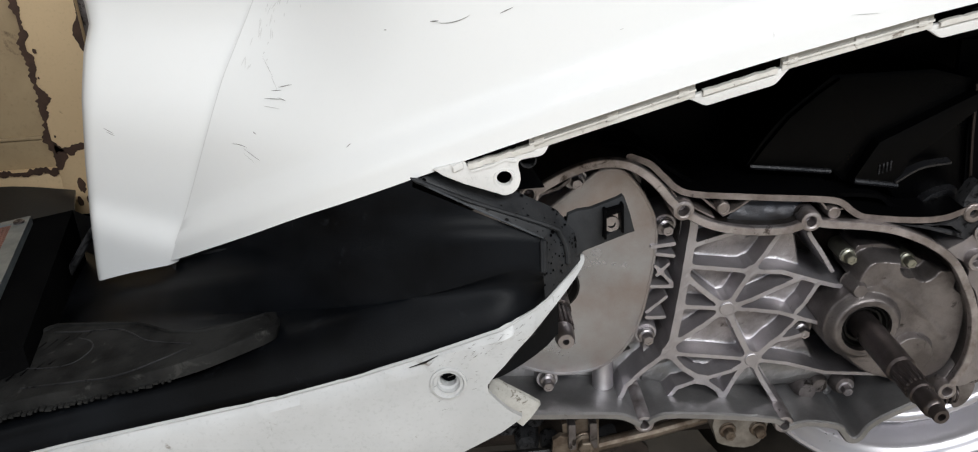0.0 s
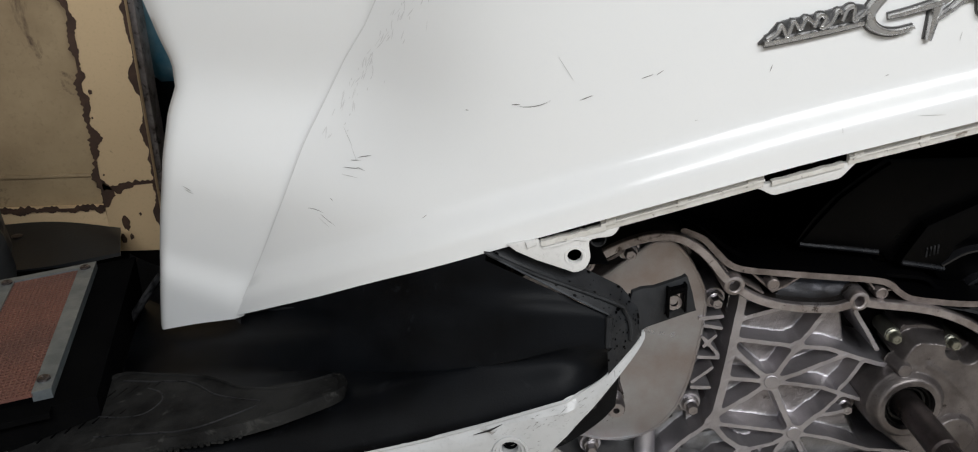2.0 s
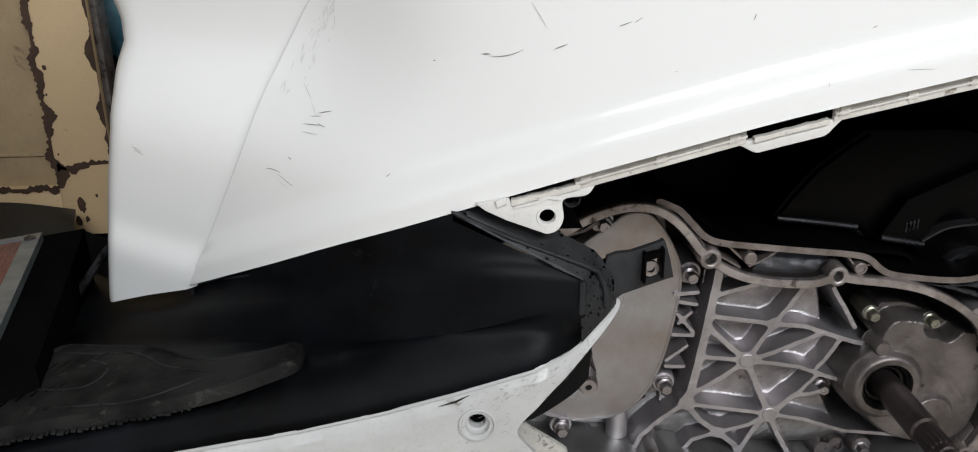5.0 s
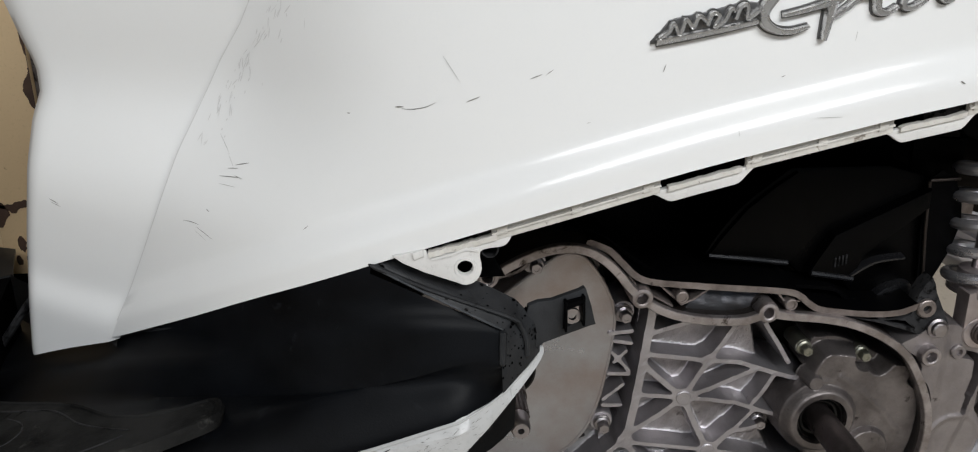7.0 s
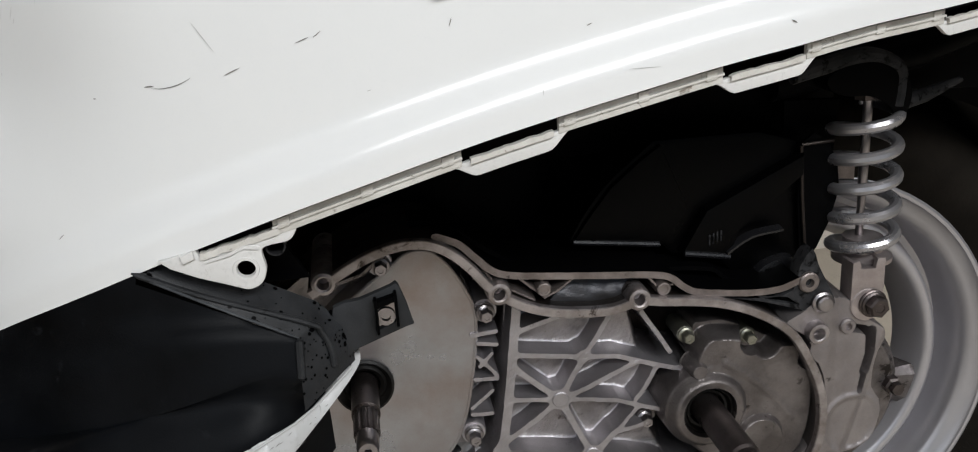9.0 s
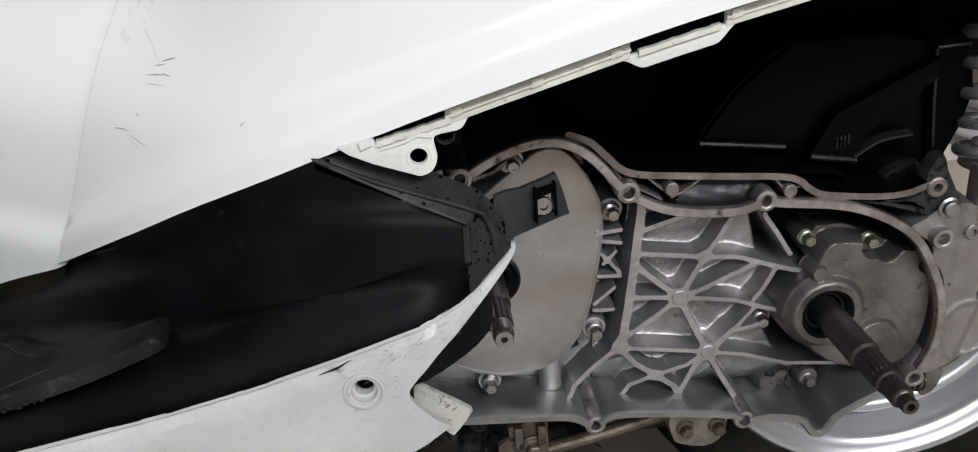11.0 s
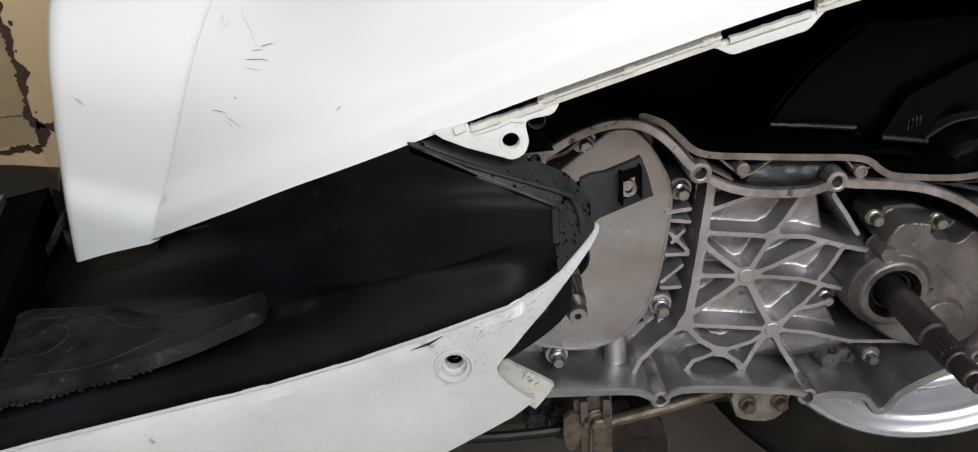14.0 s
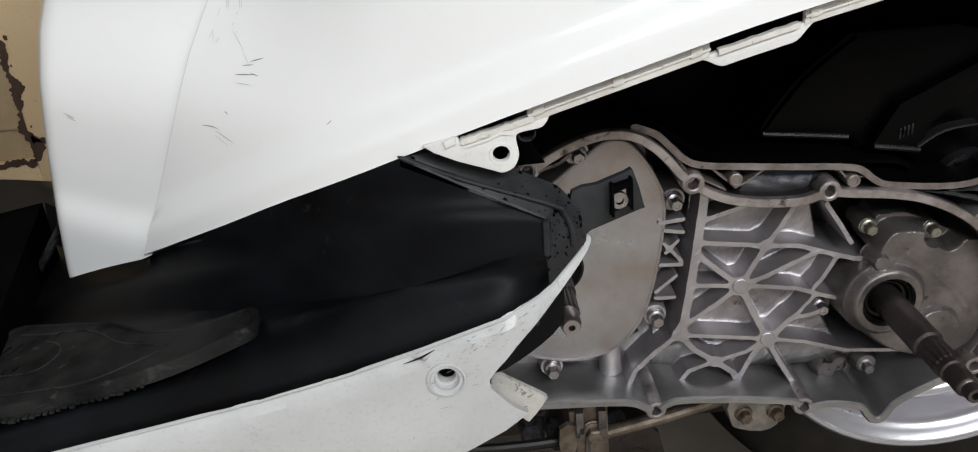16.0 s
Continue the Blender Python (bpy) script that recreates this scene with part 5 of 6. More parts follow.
bolt(23.4, 0.678, 203, RUSTY_STEEL, scooter, 0.0050, 0.0072, "rusty hex bolt of the stand")
part("stand_arm", tube([(0.020, 0.684, 0.200), (0.018, 0.683, 0.165), (0.014, 0.682, 0.09), (0.012, 0.685, 0.03)], 0.0016, 8), ALLOY_DARK, scooter, "thin steel stand spring rod")
part("stand_tube", tube([(0.034, 0.70, 0.186), (0.07, 0.70, 0.193), (0.112, 0.70, 0.203)], 0.0045, 12), RUSTY_STEEL, scooter, "dirty steel cross rod")
part("stand_leg", tube([(0.040, 0.715, 0.185), (0.055, 0.735, 0.12), (0.060, 0.75, 0.02)], 0.010, 12), BLACK_DUSTY, scooter, "black centre stand leg")
part("stand_web", slab(curve([(32, 180), (62, 186), (74, 160), (66, 110), (40, 120)], 2, True), 0.705, 0.709, bevel=0.0008), OILY_SHADE, scooter, "rusty stand plate")
part("hose", tube(curve([(-0.10, 0.69, 0.196), (-0.04, 0.688, 0.193), (0.004, 0.69, 0.192), (0.014, 0.70, 0.190)], 5), 0.0034, 10), SEAL, scooter, "black rubber breather hose")
part("lug_bridge", slab(curve([(108, 223), (108.3, 204), (113, 198), (128, 194), (138, 198), (142, 209), (141, 220)], 2, True), 0.674, 0.71, bevel=0.0015), LUG, scooter, "pale cast lug under the case")
for x, z in ((116, 210), (136, 209.5)):
    bolt(x, 0.670, z, RUSTY_STEEL, scooter, 0.0036, 0.0052, "tarnished hex bolt of the lug")
part("oil_sump", box(-0.10, 0.152, 0.72, 0.86, 0.172, 0.235, 0.012), OILY_SHADE, scooter, "oily engine sump")
for k, (x, z, r) in enumerate(((-28, 208, 9), (-8, 212, 7), (-45, 205, 8), (-14, 190, 8), (2, 182, 6))):
    part("engine_fitting", lathe((x / 1000, 0, z / 1000), [(r * 0.0012, 0.73), (r * 0.001, 0.700), (r * 0.0007, 0.697), (0.0001, 0.697)], 6 + k), BLACK_DUSTY, scooter)

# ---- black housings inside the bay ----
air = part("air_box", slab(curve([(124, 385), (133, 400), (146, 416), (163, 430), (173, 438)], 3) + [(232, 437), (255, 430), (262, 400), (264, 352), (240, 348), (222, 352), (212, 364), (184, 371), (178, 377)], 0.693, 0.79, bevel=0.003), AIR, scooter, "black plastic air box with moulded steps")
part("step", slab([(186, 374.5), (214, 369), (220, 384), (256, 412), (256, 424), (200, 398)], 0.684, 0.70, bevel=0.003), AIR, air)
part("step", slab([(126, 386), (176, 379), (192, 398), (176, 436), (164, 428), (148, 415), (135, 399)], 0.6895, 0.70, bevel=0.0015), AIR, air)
part("pocket", slab(curve([(228, 351), (236, 361), (252, 364), (250, 354), (240, 348)], 3, True), 0.686, 0.70, bevel=0.003), GLOSS, air, "rounded black nozzle")
part("pocket_hole", lathe((0.238, 0, 0.356), [(0.0032, 0.6865), (0.0032, 0.6850), (0.0020, 0.6846), (0.0018, 0.688), (0.0001, 0.6885)], 16), AIR, air)
for i in range(4):
    part("moulded_mark", box(0.2010 + 0.0022 * i, 0.2020 + 0.0022 * i, 0.6832, 0.686, 0.378 + 0.0006 * i, 0.384 + 0.0006 * i, 0.0002), BLACK_DUSTY, air)
part("step_rib", sweep(curve([(212, 372), (226, 380), (244, 382)], 4), rib_profile(0.0022, 0.6825, 0.688)), GLOSS, air)
part("lower_edge", tube([(0.1265, 0.6905, 0.3865), (0.150, 0.6895, 0.3835), (0.1745, 0.6890, 0.3800)], 0.0017, 8), GLOSS, air, "rounded lower edge of the air box")
part("lower_edge", tube([(0.1875, 0.6845, 0.3745), (0.2135, 0.6840, 0.3698)], 0.0018, 8), GLOSS, air)
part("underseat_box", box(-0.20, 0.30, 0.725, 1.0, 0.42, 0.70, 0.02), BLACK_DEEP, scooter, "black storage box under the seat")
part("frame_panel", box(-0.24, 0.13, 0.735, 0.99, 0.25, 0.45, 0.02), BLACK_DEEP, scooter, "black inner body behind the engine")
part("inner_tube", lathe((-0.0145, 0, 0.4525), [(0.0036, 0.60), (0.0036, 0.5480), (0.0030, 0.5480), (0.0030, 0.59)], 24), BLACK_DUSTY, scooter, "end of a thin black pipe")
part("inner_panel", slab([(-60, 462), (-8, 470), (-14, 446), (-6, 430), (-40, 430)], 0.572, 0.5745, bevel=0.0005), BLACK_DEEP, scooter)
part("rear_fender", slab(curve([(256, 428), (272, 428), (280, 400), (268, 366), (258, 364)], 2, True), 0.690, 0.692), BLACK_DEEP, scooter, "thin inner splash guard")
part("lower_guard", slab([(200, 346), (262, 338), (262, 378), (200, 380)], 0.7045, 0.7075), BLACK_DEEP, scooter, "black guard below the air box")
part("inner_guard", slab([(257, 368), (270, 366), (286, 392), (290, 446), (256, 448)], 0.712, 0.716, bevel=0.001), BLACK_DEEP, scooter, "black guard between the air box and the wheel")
part("splash_panel", slab([(276, 391), (308, 388.5), (308, 404.5), (296, 406.5), (278, 408.3)], 0.722, 0.726, bevel=0.0008), BROWN, scooter, "dull brownish panel behind the spring")
part("guard_edge", tube([(0.2555, 0.6885, 0.4275), (0.2575, 0.6885, 0.395), (0.2605, 0.6885, 0.366)], 0.0010, 8), OILY_SHADE, scooter)
part("guard_edge", tube([(0.2555, 0.6885, 0.4280), (0.2740, 0.6885, 0.4285)], 0.0010, 8), OILY_SHADE, scooter)

# ---- rear shock absorber ----
shock = part("shock_rod", lathe((0.2925, 0.688, 0), [(0.0022, 0.335), (0.0022, 0.395), (0.0026, 0.396), (0.0026, 0.450), (0.0001, 0.4525)], 16, axis="Z"), STEEL, scooter, "steel rod of the rear shock absorber")
turns = 5.127
coil = []
for i in range(181):
    t = i / 180
    a = 2 * math.pi * turns * t + 0.4
    x0 = 0.2950 - 0.004 * t
    coil.append((x0 + 0.0172 * math.cos(a), 0.688 + 0.0172 * math.sin(a), 0.3595 + 0.087 * t))
part("spring", tube(coil, 0.0034, 10), SPRING, shock, "thick grey coil spring")
part("spring_seat", lathe((0.2950, 0.688, 0), [(0.0135, 0.356), (0.0165, 0.3575), (0.0165, 0.360), (0.0115, 0.363), (0.0110, 0.371), (0.0036, 0.372)], 24, axis="Z"), RUSTED_FORK, shock, "yellowish spring seat")
part("fork", slab(curve([(277.5, 338), (277.5, 350)], 1) + [(277.5, 364), (282, 365), (283, 360), (291, 359.5), (292, 365.5), (297, 365), (297, 350), (297, 338)], 0.6665, 0.6695, bevel=0.0008), RUSTED_FORK, shock, "steel fork of the shock absorber")
bm = lathe((0.2872, 0, 0.338), [(0.0098, 0.6695), (0.0098, 0.6665), (0.0092, 0.6658), (0.0001, 0.6658)], 28)
part("fork_eye", bm, RUSTED_FORK, shock)
part("fork_side", box(0.2775, 0.2800, 0.6698, 0.679, 0.340, 0.364, 0.001), RUSTED_FORK, shock)
part("fork_side", box(0.2945, 0.2970, 0.6698, 0.679, 0.340, 0.364, 0.001), RUSTED_FORK, shock)
bolt(290, 0.661, 339, STEEL_DARK, shock, 0.0058, 0.0074, "dark hex bolt through the fork")
mount = curve([(262, 466), (272, 471), (290, 472), (304, 467), (310, 456), (309, 445), (303, 442), (296, 449), (286, 454), (274, 455), (264, 459)], 3, True)
part("shock_mount", slab(mount, 0.676, 0.705, bevel=0.004), BLACK_DEEP, shock, "black rubber upper mount")
part("mount_nut", lathe((0.2905, 0.688, 0), [(0.006, 0.450), (0.006, 0.456), (0.0045, 0.457), (0.0001, 0.457)], 6, axis="Z"), STEEL_DARK, shock)
part("frame_rail", tube([(0.24, 0.70, 0.462), (0.33, 0.71, 0.470), (0.48, 0.72, 0.515)], 0.011, 14), BLACK_DEEP, scooter, "black rear frame rail")
bm = bmesh.new()
rings = []
for i in range(25):
    a = radians(12 + 150 * i / 24)
    rings.append([(0.313 + r * math.cos(a), y, 0.2207 + r * math.sin(a)) for r, y in ((0.222, 0.752), (0.236, 0.752), (0.240, 0.76), (0.240, 0.885), (0.236, 0.893), (0.222, 0.893))])
grid(rings, bm)
part("fender", bm, BLACK_DEEP, scooter, "black inner rear fender")
part("tail_body", slab(curve([(300, 452), (330, 446), (400, 440), (480, 420), (560, 440), (620, 480), (640, 540), (250, 540), (250, 470)], 3, True), 0.715, 0.93, bevel=0.006), BLACK_DEEP, scooter, "black underside of the tail")
part("tail_stay", tube([(0.3190, 0.705, 0.4410), (0.3380, 0.705, 0.4450), (0.3590, 0.705, 0.4520)], [0.0052, 0.0042, 0.0018], 10), BLACK_DUSTY, scooter, "dull grey stay under the tail")
part("mount_arch", tube(curve([(0.2430, 0.680, 0.4680), (0.2630, 0.680, 0.4720), (0.2820, 0.680, 0.4750), (0.2950, 0.680, 0.4720), (0.3030, 0.680, 0.4660), (0.3040, 0.680, 0.4570), (0.3030, 0.680, 0.4470)], 5), 0.0048, 10), BLACK_DUSTY, shock, "dark arched bracket over the shock absorber")
part("tail_panel", box(0.42, 0.66, 0.93, 0.95, 0.345, 0.56, 0.004), BLACK_DEEP, scooter, "black inner panel of the tail")
part("tail_cover", slab(curve([(352, 486), (372, 490), (392, 470), (398, 440), (388, 430), (372, 452)], 3, True), 0.630, 0.66, bevel=0.004), BLACK_DUSTY, scooter, "dusty black plastic tail piece")
part("tail_bracket", slab(curve([(344, 505), (362, 510), (380, 511), (380, 480), (352, 484), (342, 488)], 2, True), 0.598, 0.601, [[(356, 490), (366, 491), (366, 499), (356, 498)]], 0.0006), WHITE_WORN, scooter, "white bracket at the tail end of the cover")

# ---- rear wheel ----
WX, WZ, WY = 0.313, 0.2207, 0.822
wheel = new("rear_wheel")
wheel.parent = scooter
tagged(wheel, "rear wheel with a silver alloy rim and a dusty tyre")
wheel.location = (WX, WY, WZ)


def ring_on_wheel(name, prof, mat, label, n=72):
    bm = bmesh.new()
    rings = []
    for i in range(n):
        a = 2 * math.pi * i / n
        rings.append([bm.verts.new((r * math.cos(a), d, r * math.sin(a))) for r, d in prof])
    m = len(prof)
    for i in range(n):
        for j in range(m):
            bm.faces.new((rings[i][j], rings[i][(j + 1) % m], rings[(i + 1) % n][(j + 1) % m], rings[(i + 1) % n][j]))
    return part(name, bm, mat, wheel, label, 40)


ring_on_wheel("rim", [(0.1530, 0.030), (0.1545, -0.0290), (0.1560, -0.0330), (0.1535, -0.0345), (0.1512, -0.0340), (0.1500, -0.0315), (0.1440, -0.0285), (0.1395, -0.0255), (0.1378, -0.0225), (0.1362, -0.0060), (0.1335, 0.0050), (0.1290, 0.0065), (0.1258, 0.0020),
                       (0.1246, -0.0090), (0.1228, -0.0125), (0.1200, -0.0138), (0.1165, -0.0130), (0.1135, -0.0100), (0.1105, -0.0010), (0.1060, 0.0085), (0.1050, 0.0150), (0.1330, 0.0200), (0.1440, 0.030)], RIM, "silver painted alloy rim")
tp = [(0.150, -0.030), (0.156, -0.034), (0.163, -0.041), (0.175, -0.0465), (0.188, -0.0475), (0.198, -0.043), (0.206, -0.032), (0.2105, -0.016), (0.212, 0.0), (0.2105, 0.016), (0.206, 0.032), (0.198, 0.043), (0.188, 0.0475), (0.175, 0.0465), (0.156, 0.034), (0.150, 0.030)]
ring_on_wheel("tyre", tp, TYRE, "dusty dark rubber tyre")
for i in range(3):
    a = 2 * math.pi * i / 3 - 0.3
    bm = bmesh.new()
    rr = []
    for r, w, d0, d1 in ((0.030, 0.020, -0.020, 0.014), (0.060, 0.014, -0.016, 0.012), (0.095, 0.012, -0.012, 0.010), (0.121, 0.020, -0.009, 0.009)):
        rr.append([bm.verts.new((r * math.cos(a) - s * w * math.sin(a), d, r * math.sin(a) + s * w * math.cos(a))) for s, d in ((-1, d0 + 0.005), (-0.6, d0), (0.6, d0), (1, d0 + 0.005), (1, d1), (-1, d1))])
    for p, q in zip(rr, rr[1:]):
        for k in range(6):
            bm.faces.new((p[k], p[(k + 1) % 6], q[(k + 1) % 6], q[k]))
    bm.faces.new(rr[0])
    bm.faces.new(rr[-1])
    part("spoke", bm, ALLOY_DARK, wheel)
part("hub", lathe((0, 0, 0), [(0.020, -0.05), (0.034, -0.040), (0.040, -0.016), (0.040, 0.02), (0.024, 0.03)], 32), RIM, wheel)
for i in range(3):
    a = 0.05 + i * 2.1
    bm = lathe((0.058 * math.cos(a), -0.065, 0.058 * math.sin(a)), [(0.0066, 0.012), (0.0066, 0.002), (0.0048, 0.001), (0.0046, -0.004), (0.0001, -0.0045)], 6)
    part("hub_bolt", bm, STEEL_DARK, wheel, "hub bolt")
part("brake_plate", lathe((0, 0, 0), [(0.062, -0.045), (0.066, -0.052), (0.060, -0.058), (0.030, -0.060), (0.0001, -0.060)], 40), ALLOY_DARK, wheel)

# ---- the workshop round the scooter ----
GROUND = 0.0085
ground = tagged(part("floor", box(-3.2, 3.2, -2.0, 1.95, GROUND - 0.15, GROUND), FLOOR, smooth=0), "worn cement workshop floor", "floor", kind="structure")
# Dark patch for oily dirt and the scooter's shadow on the floor.
bm = bmesh.new()
bm.faces.new([bm.verts.new((0.05 + (0.42 + 0.07 * math.sin(3 * a) + 0.04 * math.sin(7 * a + 1)) * math.cos(a), 0.93 + (0.36 + 0.05 * math.sin(4 * a)) * math.sin(a), GROUND + 0.0006)) for a in np.linspace(0, 2 * math.pi, 61)[:-1]])
part("oil_stain", bm, FLOOR_PATCH, ground, "dark oily patch on the cement, deepened for the scooter's shadow", 0)
tagged(part("wall_back", box(-3.2, 3.2, 1.52, 1.67, GROUND, 2.9), WALL, smooth=0), "soiled plaster wall behind the scooter", "wall", kind="structure")
# Side walls and ceiling are unseen, added dark to enclose the light.
tagged(part("wall_left", box(-3.35, -3.2, -2.0, 2.0, GROUND, 2.9), WALL_DARK, smooth=0), "unseen dark side wall closing the room", "wall", kind="structure")
tagged(part("wall_right", box(3.2, 3.35, -2.0, 2.0, GROUND, 2.9), WALL_DARK, smooth=0), "unseen dark side wall closing the room", "wall", kind="structure")
tagged(part("ceiling", box(-3.35, 3.35, -2.0, 2.0, 2.9, 3.0), WALL_DARK, smooth=0), "unseen dark ceiling closing the room", "ceiling", kind="structure")
tagged(part("pavement", box(-6, 6, -9.0, -2.0, GROUND - 0.2, GROUND - 0.02), FLOOR, smooth=0), "pavement in front of the workshop", "pavement", kind="structure")

# old door leaf with peeling cream paint, standing on a low sill
DY = 1.16
sill = tagged(part("door_sill", box(-1.25, -0.36, 1.10, 1.23, GROUND, 0.205, 0.006), BLACK_MATT), "dark door sill block", "sill", kind="structure")
door = thing("door_leaf", "old cream painted door with peeling rusty edges", "door")
part("stile", box(-0.494, -0.432, DY, DY + 0.035, 0.207, 1.6, 0.002), CREAM, door, "cream door stile with flaked paint")
part("stile", box(-1.10, -1.04, DY, DY + 0.035, 0.207, 1.6, 0.002), CREAM, door)
part("bottom_rail", box(-1.04, -0.494, DY + 0.001, DY + 0.034, 0.207, 0.262, 0.002), CREAM, door, "cream bottom rail with flaked paint")
part("door_panel", box(-1.04, -0.494, DY + 0.012, DY + 0.024, 0.262, 1.6), CREAM_GREY, door, "soiled yellowish door panel")
part("panel_fold", box(-1.04, -0.505, DY + 0.009, DY + 0.0125, 0.296, 0.300, 0.001), CREAM_GREY, door)
part("edge_strip", box(-0.431, -0.424, DY + 0.004, DY + 0.03, 0.22, 1.6, 0.001), ALLOY_DARK, door, "bare worn edge of the door")
def flakes(name, x0, x1, z0, z1, n, size, parent):
    for _ in range(n):
        bm = bmesh.new()
        x, z, r = random.uniform(x0, x1), random.uniform(z0, z1), size * random.uniform(0.4, 1.3)
        k = 9
        st = random.uniform(1.0, 2.2)
        d = DY - 0.0006 - random.uniform(0, 0.0005)
        vs = [bm.verts.new((x + r * random.uniform(0.5, 1.1) * math.cos(2 * math.pi * i / k), d, z + st * r * random.uniform(0.5, 1.1) * math.sin(2 * math.pi * i / k))) for i in range(k)]
        bm.faces.new(vs)
        part(name, bm, RUST, parent, "", 0)


def rust_strip(x0, z0, x1, z1, width, both, seed):
    """A ragged strip of bare rusty metal along a line; one or both of its sides are torn."""
    bm = bmesh.new()
    n = max(12, int(math.hypot(x1 - x0, z1 - z0) / 0.0008))
    sx, sz = (z1 - z0), -(x1 - x0)
    k = math.hypot(sx, sz)
    last = None
    for i in range(n + 1):
        f = i / n
        x, z = x0 + (x1 - x0) * f, z0 + (z1 - z0) * f
        L = f * k * 100
        w = width * max(0.10, 0.40 + 1.5 * noise.noise((L * 0.32, seed, 0)) + 0.50 * noise.noise((L * 0.9, seed, 3)) + 0.14 * noise.noise((L * 4.0, seed, 5)))
        v = width * max(0.05, 0.30 + 0.9 * noise.noise((L * 0.4, seed, 7)) + 0.4 * noise.noise((L * 2.2, seed, 9))) if both else 0.0
        now = [bm.verts.new((x + sx / k * q, DY - 0.0007, z + sz / k * q)) for q in (-v, w)]
        if last:
            bm.faces.new((last[0], last[1], now[1], now[0]))
        last = now
    return part("bare_patch", bm, RUST, door, "", 0)


rust_strip(-0.494, 0.262, -0.494, 0.80, 0.011, True, 1.0)
rust_strip(-0.432, 0.80, -0.432, 0.212, 0.008, False, 2.0)
rust_strip(-0.492, 0.286, -0.433, 0.290, 0.010, True, 3.0)
rust_strip(-0.95, 0.262, -0.494, 0.262, 0.009, True, 4.0)
flakes("bare_patch", -0.485, -0.440, 0.222, 0.255, 5, 0.0045, door)
flakes("bare_patch", -0.489, -0.484, 0.30, 0.70, 6, 0.0022, door)

bag = thing("plastic_bundle", "blue plastic wrapped bundle behind the door edge", "bundle")
bm = bmesh.new()
bmesh.ops.create_icosphere(bm, subdivisions=4, radius=1)
for v in bm.verts:
    k = 1 + 0.18 * noise.noise(v.co * 2.2) + 0.07 * noise.noise(v.co * 7)
    v.co = Vector((-0.425 + v.co.x * k * 0.075, 1.31 + v.co.y * k * 0.07, 0.485 + v.co.z * k * 0.115))
part("film", bm, BLUE, bag, smooth=60)
part("crate", box(-0.55, -0.30, 1.24, 1.50, GROUND, 0.38, 0.01), BLACK_DEEP, bag, "dark crate under the bundle")

# black housing on the floorboard with a red mesh grille in a metal frame
grille = thing("mesh_grille_box", "black box with a reddish mesh grille in a metal frame", "box")
FC = [Vector((-0.3615, 0.697, 0.377)), Vector((-0.312, 0.722, 0.377)), Vector((-0.273, 0.566, 0.377)), Vector((-0.320, 0.546, 0.377))]


def quad_at(u, v, h=0.0):
    p = FC[3].lerp(FC[2], u).lerp(FC[0].lerp(FC[1], u), v)
    return p + Vector((0, 0, h))


def quad_box(u0, u1, v0, v1, h0, h1, bm=None):
    bm = bm or bmesh.new()
    a = [bm.verts.new(quad_at(u, v, h0)) for u, v in ((u0, v0), (u1, v0), (u1, v1), (u0, v1))]
    b = [bm.verts.new(quad_at(u, v, h1)) for u, v in ((u0, v0), (u1, v0), (u1, v1), (u0, v1))]
    for i in range(4):
        bm.faces.new((a[i], a[(i + 1) % 4], b[(i + 1) % 4], b[i]))
    bm.faces.new(a[::-1])
    bm.faces.new(b)
    return bm


body = part("body", quad_box(-0.9, 1.40, -0.05, 1.05, -0.10, -0.004), BLACK_MATT, grille, "black plastic body")
part("ledge", quad_box(-0.5, 1.02, -0.10, -0.06, -0.006, -0.003), BLACK_MATT, grille)
part("floor_trim", tube(curve([(-0.261, 0.692, 0.380), (-0.270, 0.692, 0.369), (-0.280, 0.692, 0.356), (-0.295, 0.692, 0.338)], 4), 0.0024, 8), BLACK_DUSTY, scooter, "greyed plastic trim strip of the floorboard")
part("floor_trim", tube(curve([(-0.292, 0.655, 0.346), (-0.301, 0.655, 0.329), (-0.313, 0.655, 0.312), (-0.328, 0.655, 0.299)], 4), 0.0036, 8), BLACK_DUSTY, scooter)
part("frame_side", quad_box(0.83, 1.0, 0.0, 1.0, -0.004, 0.0012), FRAME, grille, "grey metal frame strip")
part("frame_side", quad_box(0.0, 0.17, 0.0, 1.0, -0.004, 0.0012), FRAME, grille)
part("frame_end", quad_box(0.17, 0.83, 0.96, 1.0, -0.004, 0.0010), FRAME, grille)
part("mesh_backing", quad_box(0.17, 0.83, 0.0, 0.96, -0.004, -0.0012), BLACK_DEEP, grille)
bm = bmesh.new()
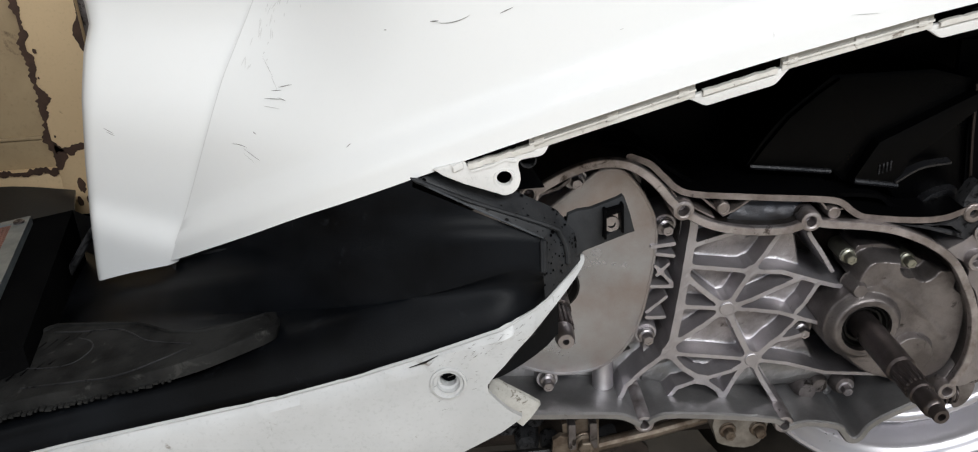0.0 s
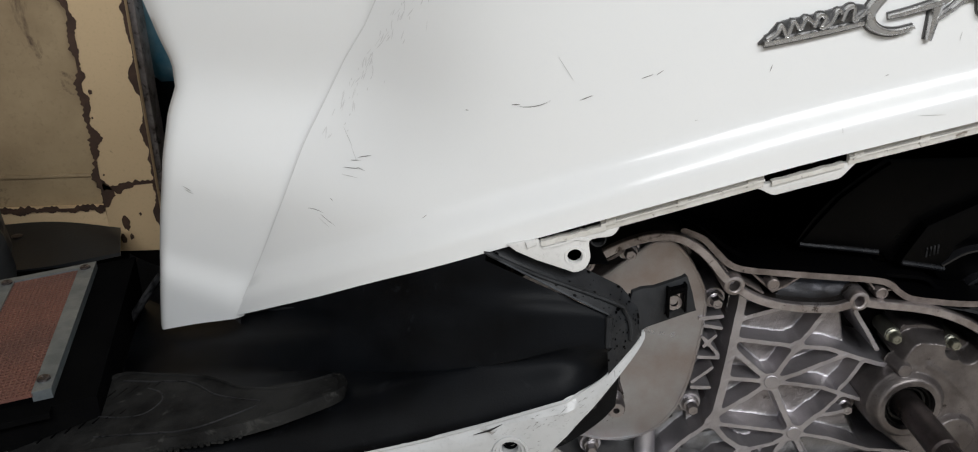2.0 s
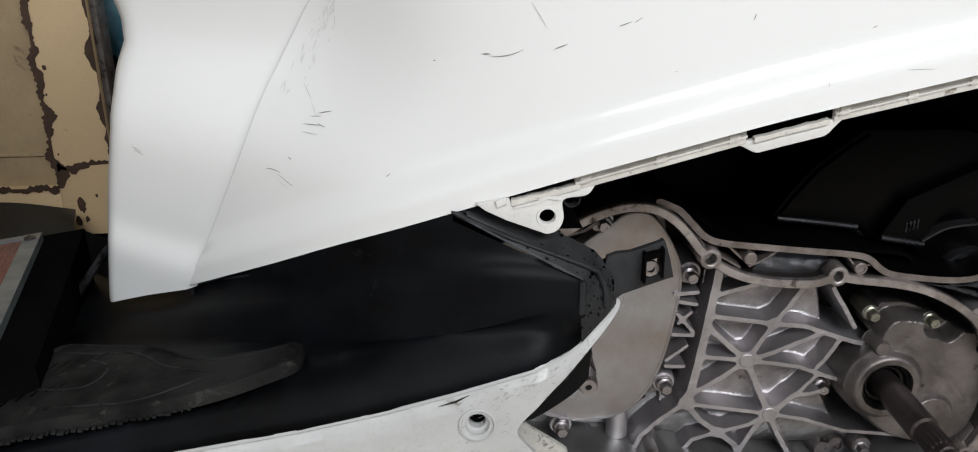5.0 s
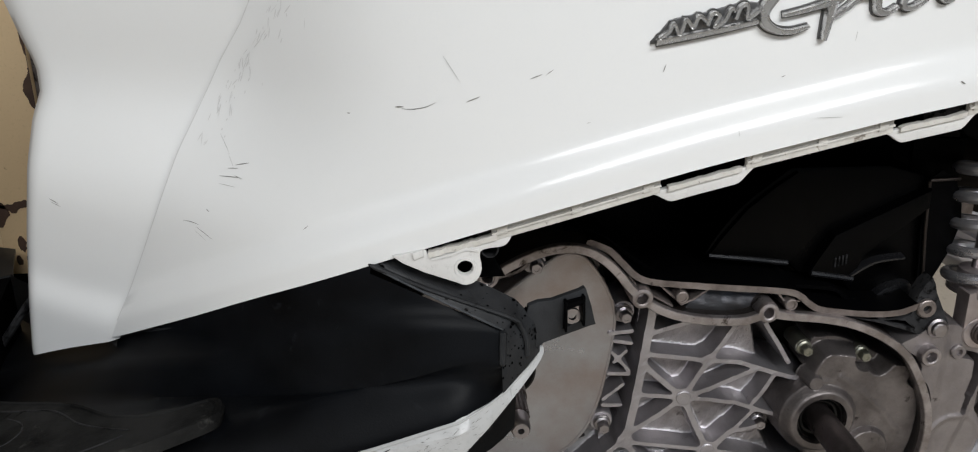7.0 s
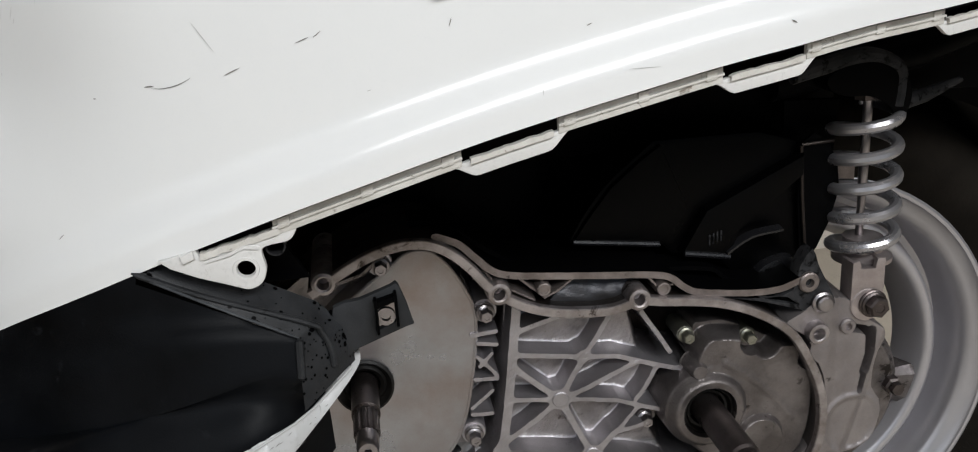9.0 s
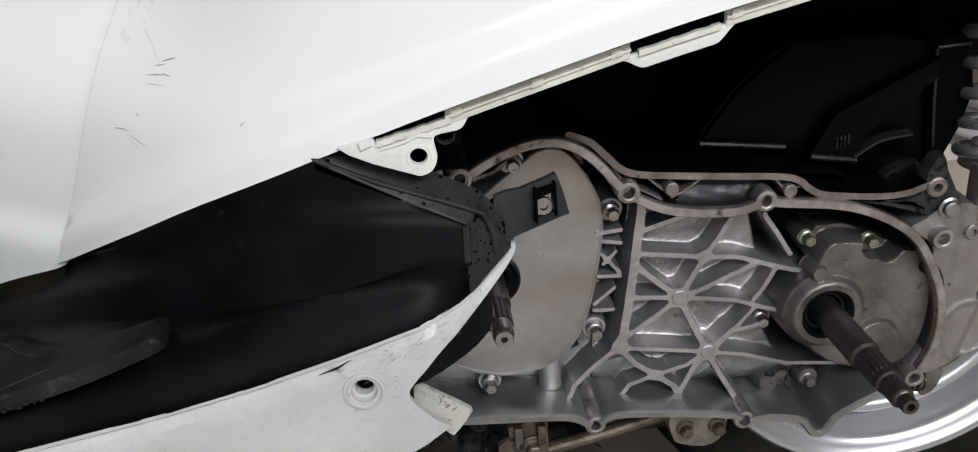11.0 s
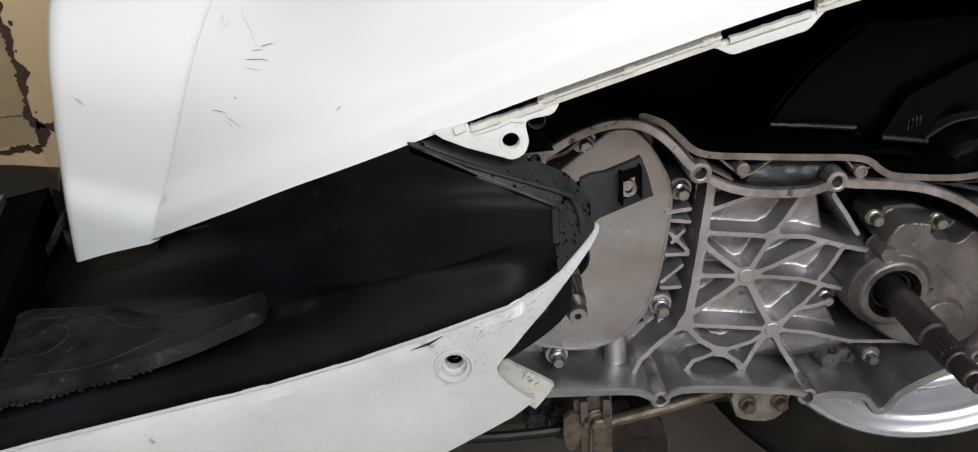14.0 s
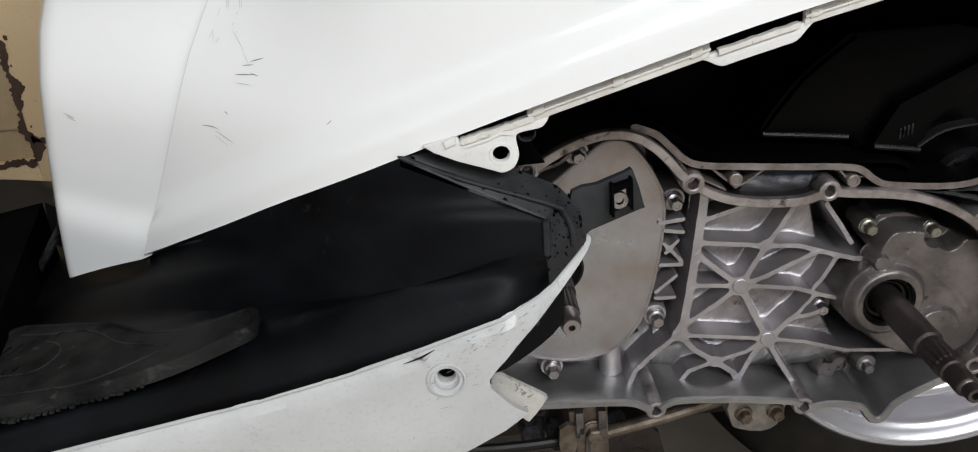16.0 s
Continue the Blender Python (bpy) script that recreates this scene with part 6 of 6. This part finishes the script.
for i in range(15):
    u = 0.17 + 0.66 * i / 14
    quad_box(u - 0.0085, u + 0.0085, 0.0, 0.95, -0.0012, 0.0004, bm)
for j in range(48):
    v = 0.95 * j / 47
    quad_box(0.17, 0.83, v - 0.0045, v + 0.0045, -0.0010, 0.0003, bm)
tagged(part("mesh", bm, MESH_RED, grille, "reddish wire mesh", 0), kind="stuff")
for u, v in ((0.9, 0.95), (0.9, 0.07), (0.1, 0.95), (0.1, 0.07)):
    p = quad_at(u, v)
    part("screw", lathe((p.x, p.y, p.z), [(0.0034, 0.0), (0.0032, 0.0022), (0.0022, 0.0028), (0.0012, 0.0026), (0.0001, 0.0016)], 14, axis="Z"), STEEL_DARK, grille, "dark corner screw")

# dark sheet and cover beyond the box, in front of the door
flap = thing("rubber_sheet", "dark grey rubber sheet lying by the door sill", "sheet")
rows = []
for j in range(9):
    v = j / 8
    rows.append([(-0.70 + u * (0.257 - 0.025 * v), 1.00 + 0.13 * v + 0.06 * u * (1 - v), 0.240 + 0.006 * v + 0.004 * math.sin(7 * u + 3 * v) + 0.012 * (1 - u) * v) for u in np.linspace(0, 1, 15)])
part("sheet", grid(rows, thick=(0, 0, 0.004)), CLOTH, flap)
part("rivet", lathe((-0.570, 1.105, 0.2505), [(0.006, 0), (0.006, 0.002), (0.003, 0.0025), (0.0001, 0.0025)], 14, axis="Z"), STEEL_DARK, flap)
part("support", box(-0.70, -0.47, 1.02, 1.11, GROUND, 0.238, 0.006), BLACK_MATT, flap, "dark block under the sheet")

cover2 = thing("plastic_cover", "crumpled dark plastic cover hanging by the front", "cover")
bm = bmesh.new()
bmesh.ops.create_icosphere(bm, subdivisions=5, radius=1)
for v in bm.verts:
    k = 1 + 0.22 * noise.noise(v.co * 1.7) + 0.10 * noise.noise(v.co * 5) + 0.04 * noise.noise(v.co * 12)
    v.co = Vector((-0.60 + v.co.x * k * 0.128, 0.90 + v.co.y * k * 0.10, 0.245 + v.co.z * k * 0.235))
part("sheet", bm, CLOTH, cover2, smooth=70)
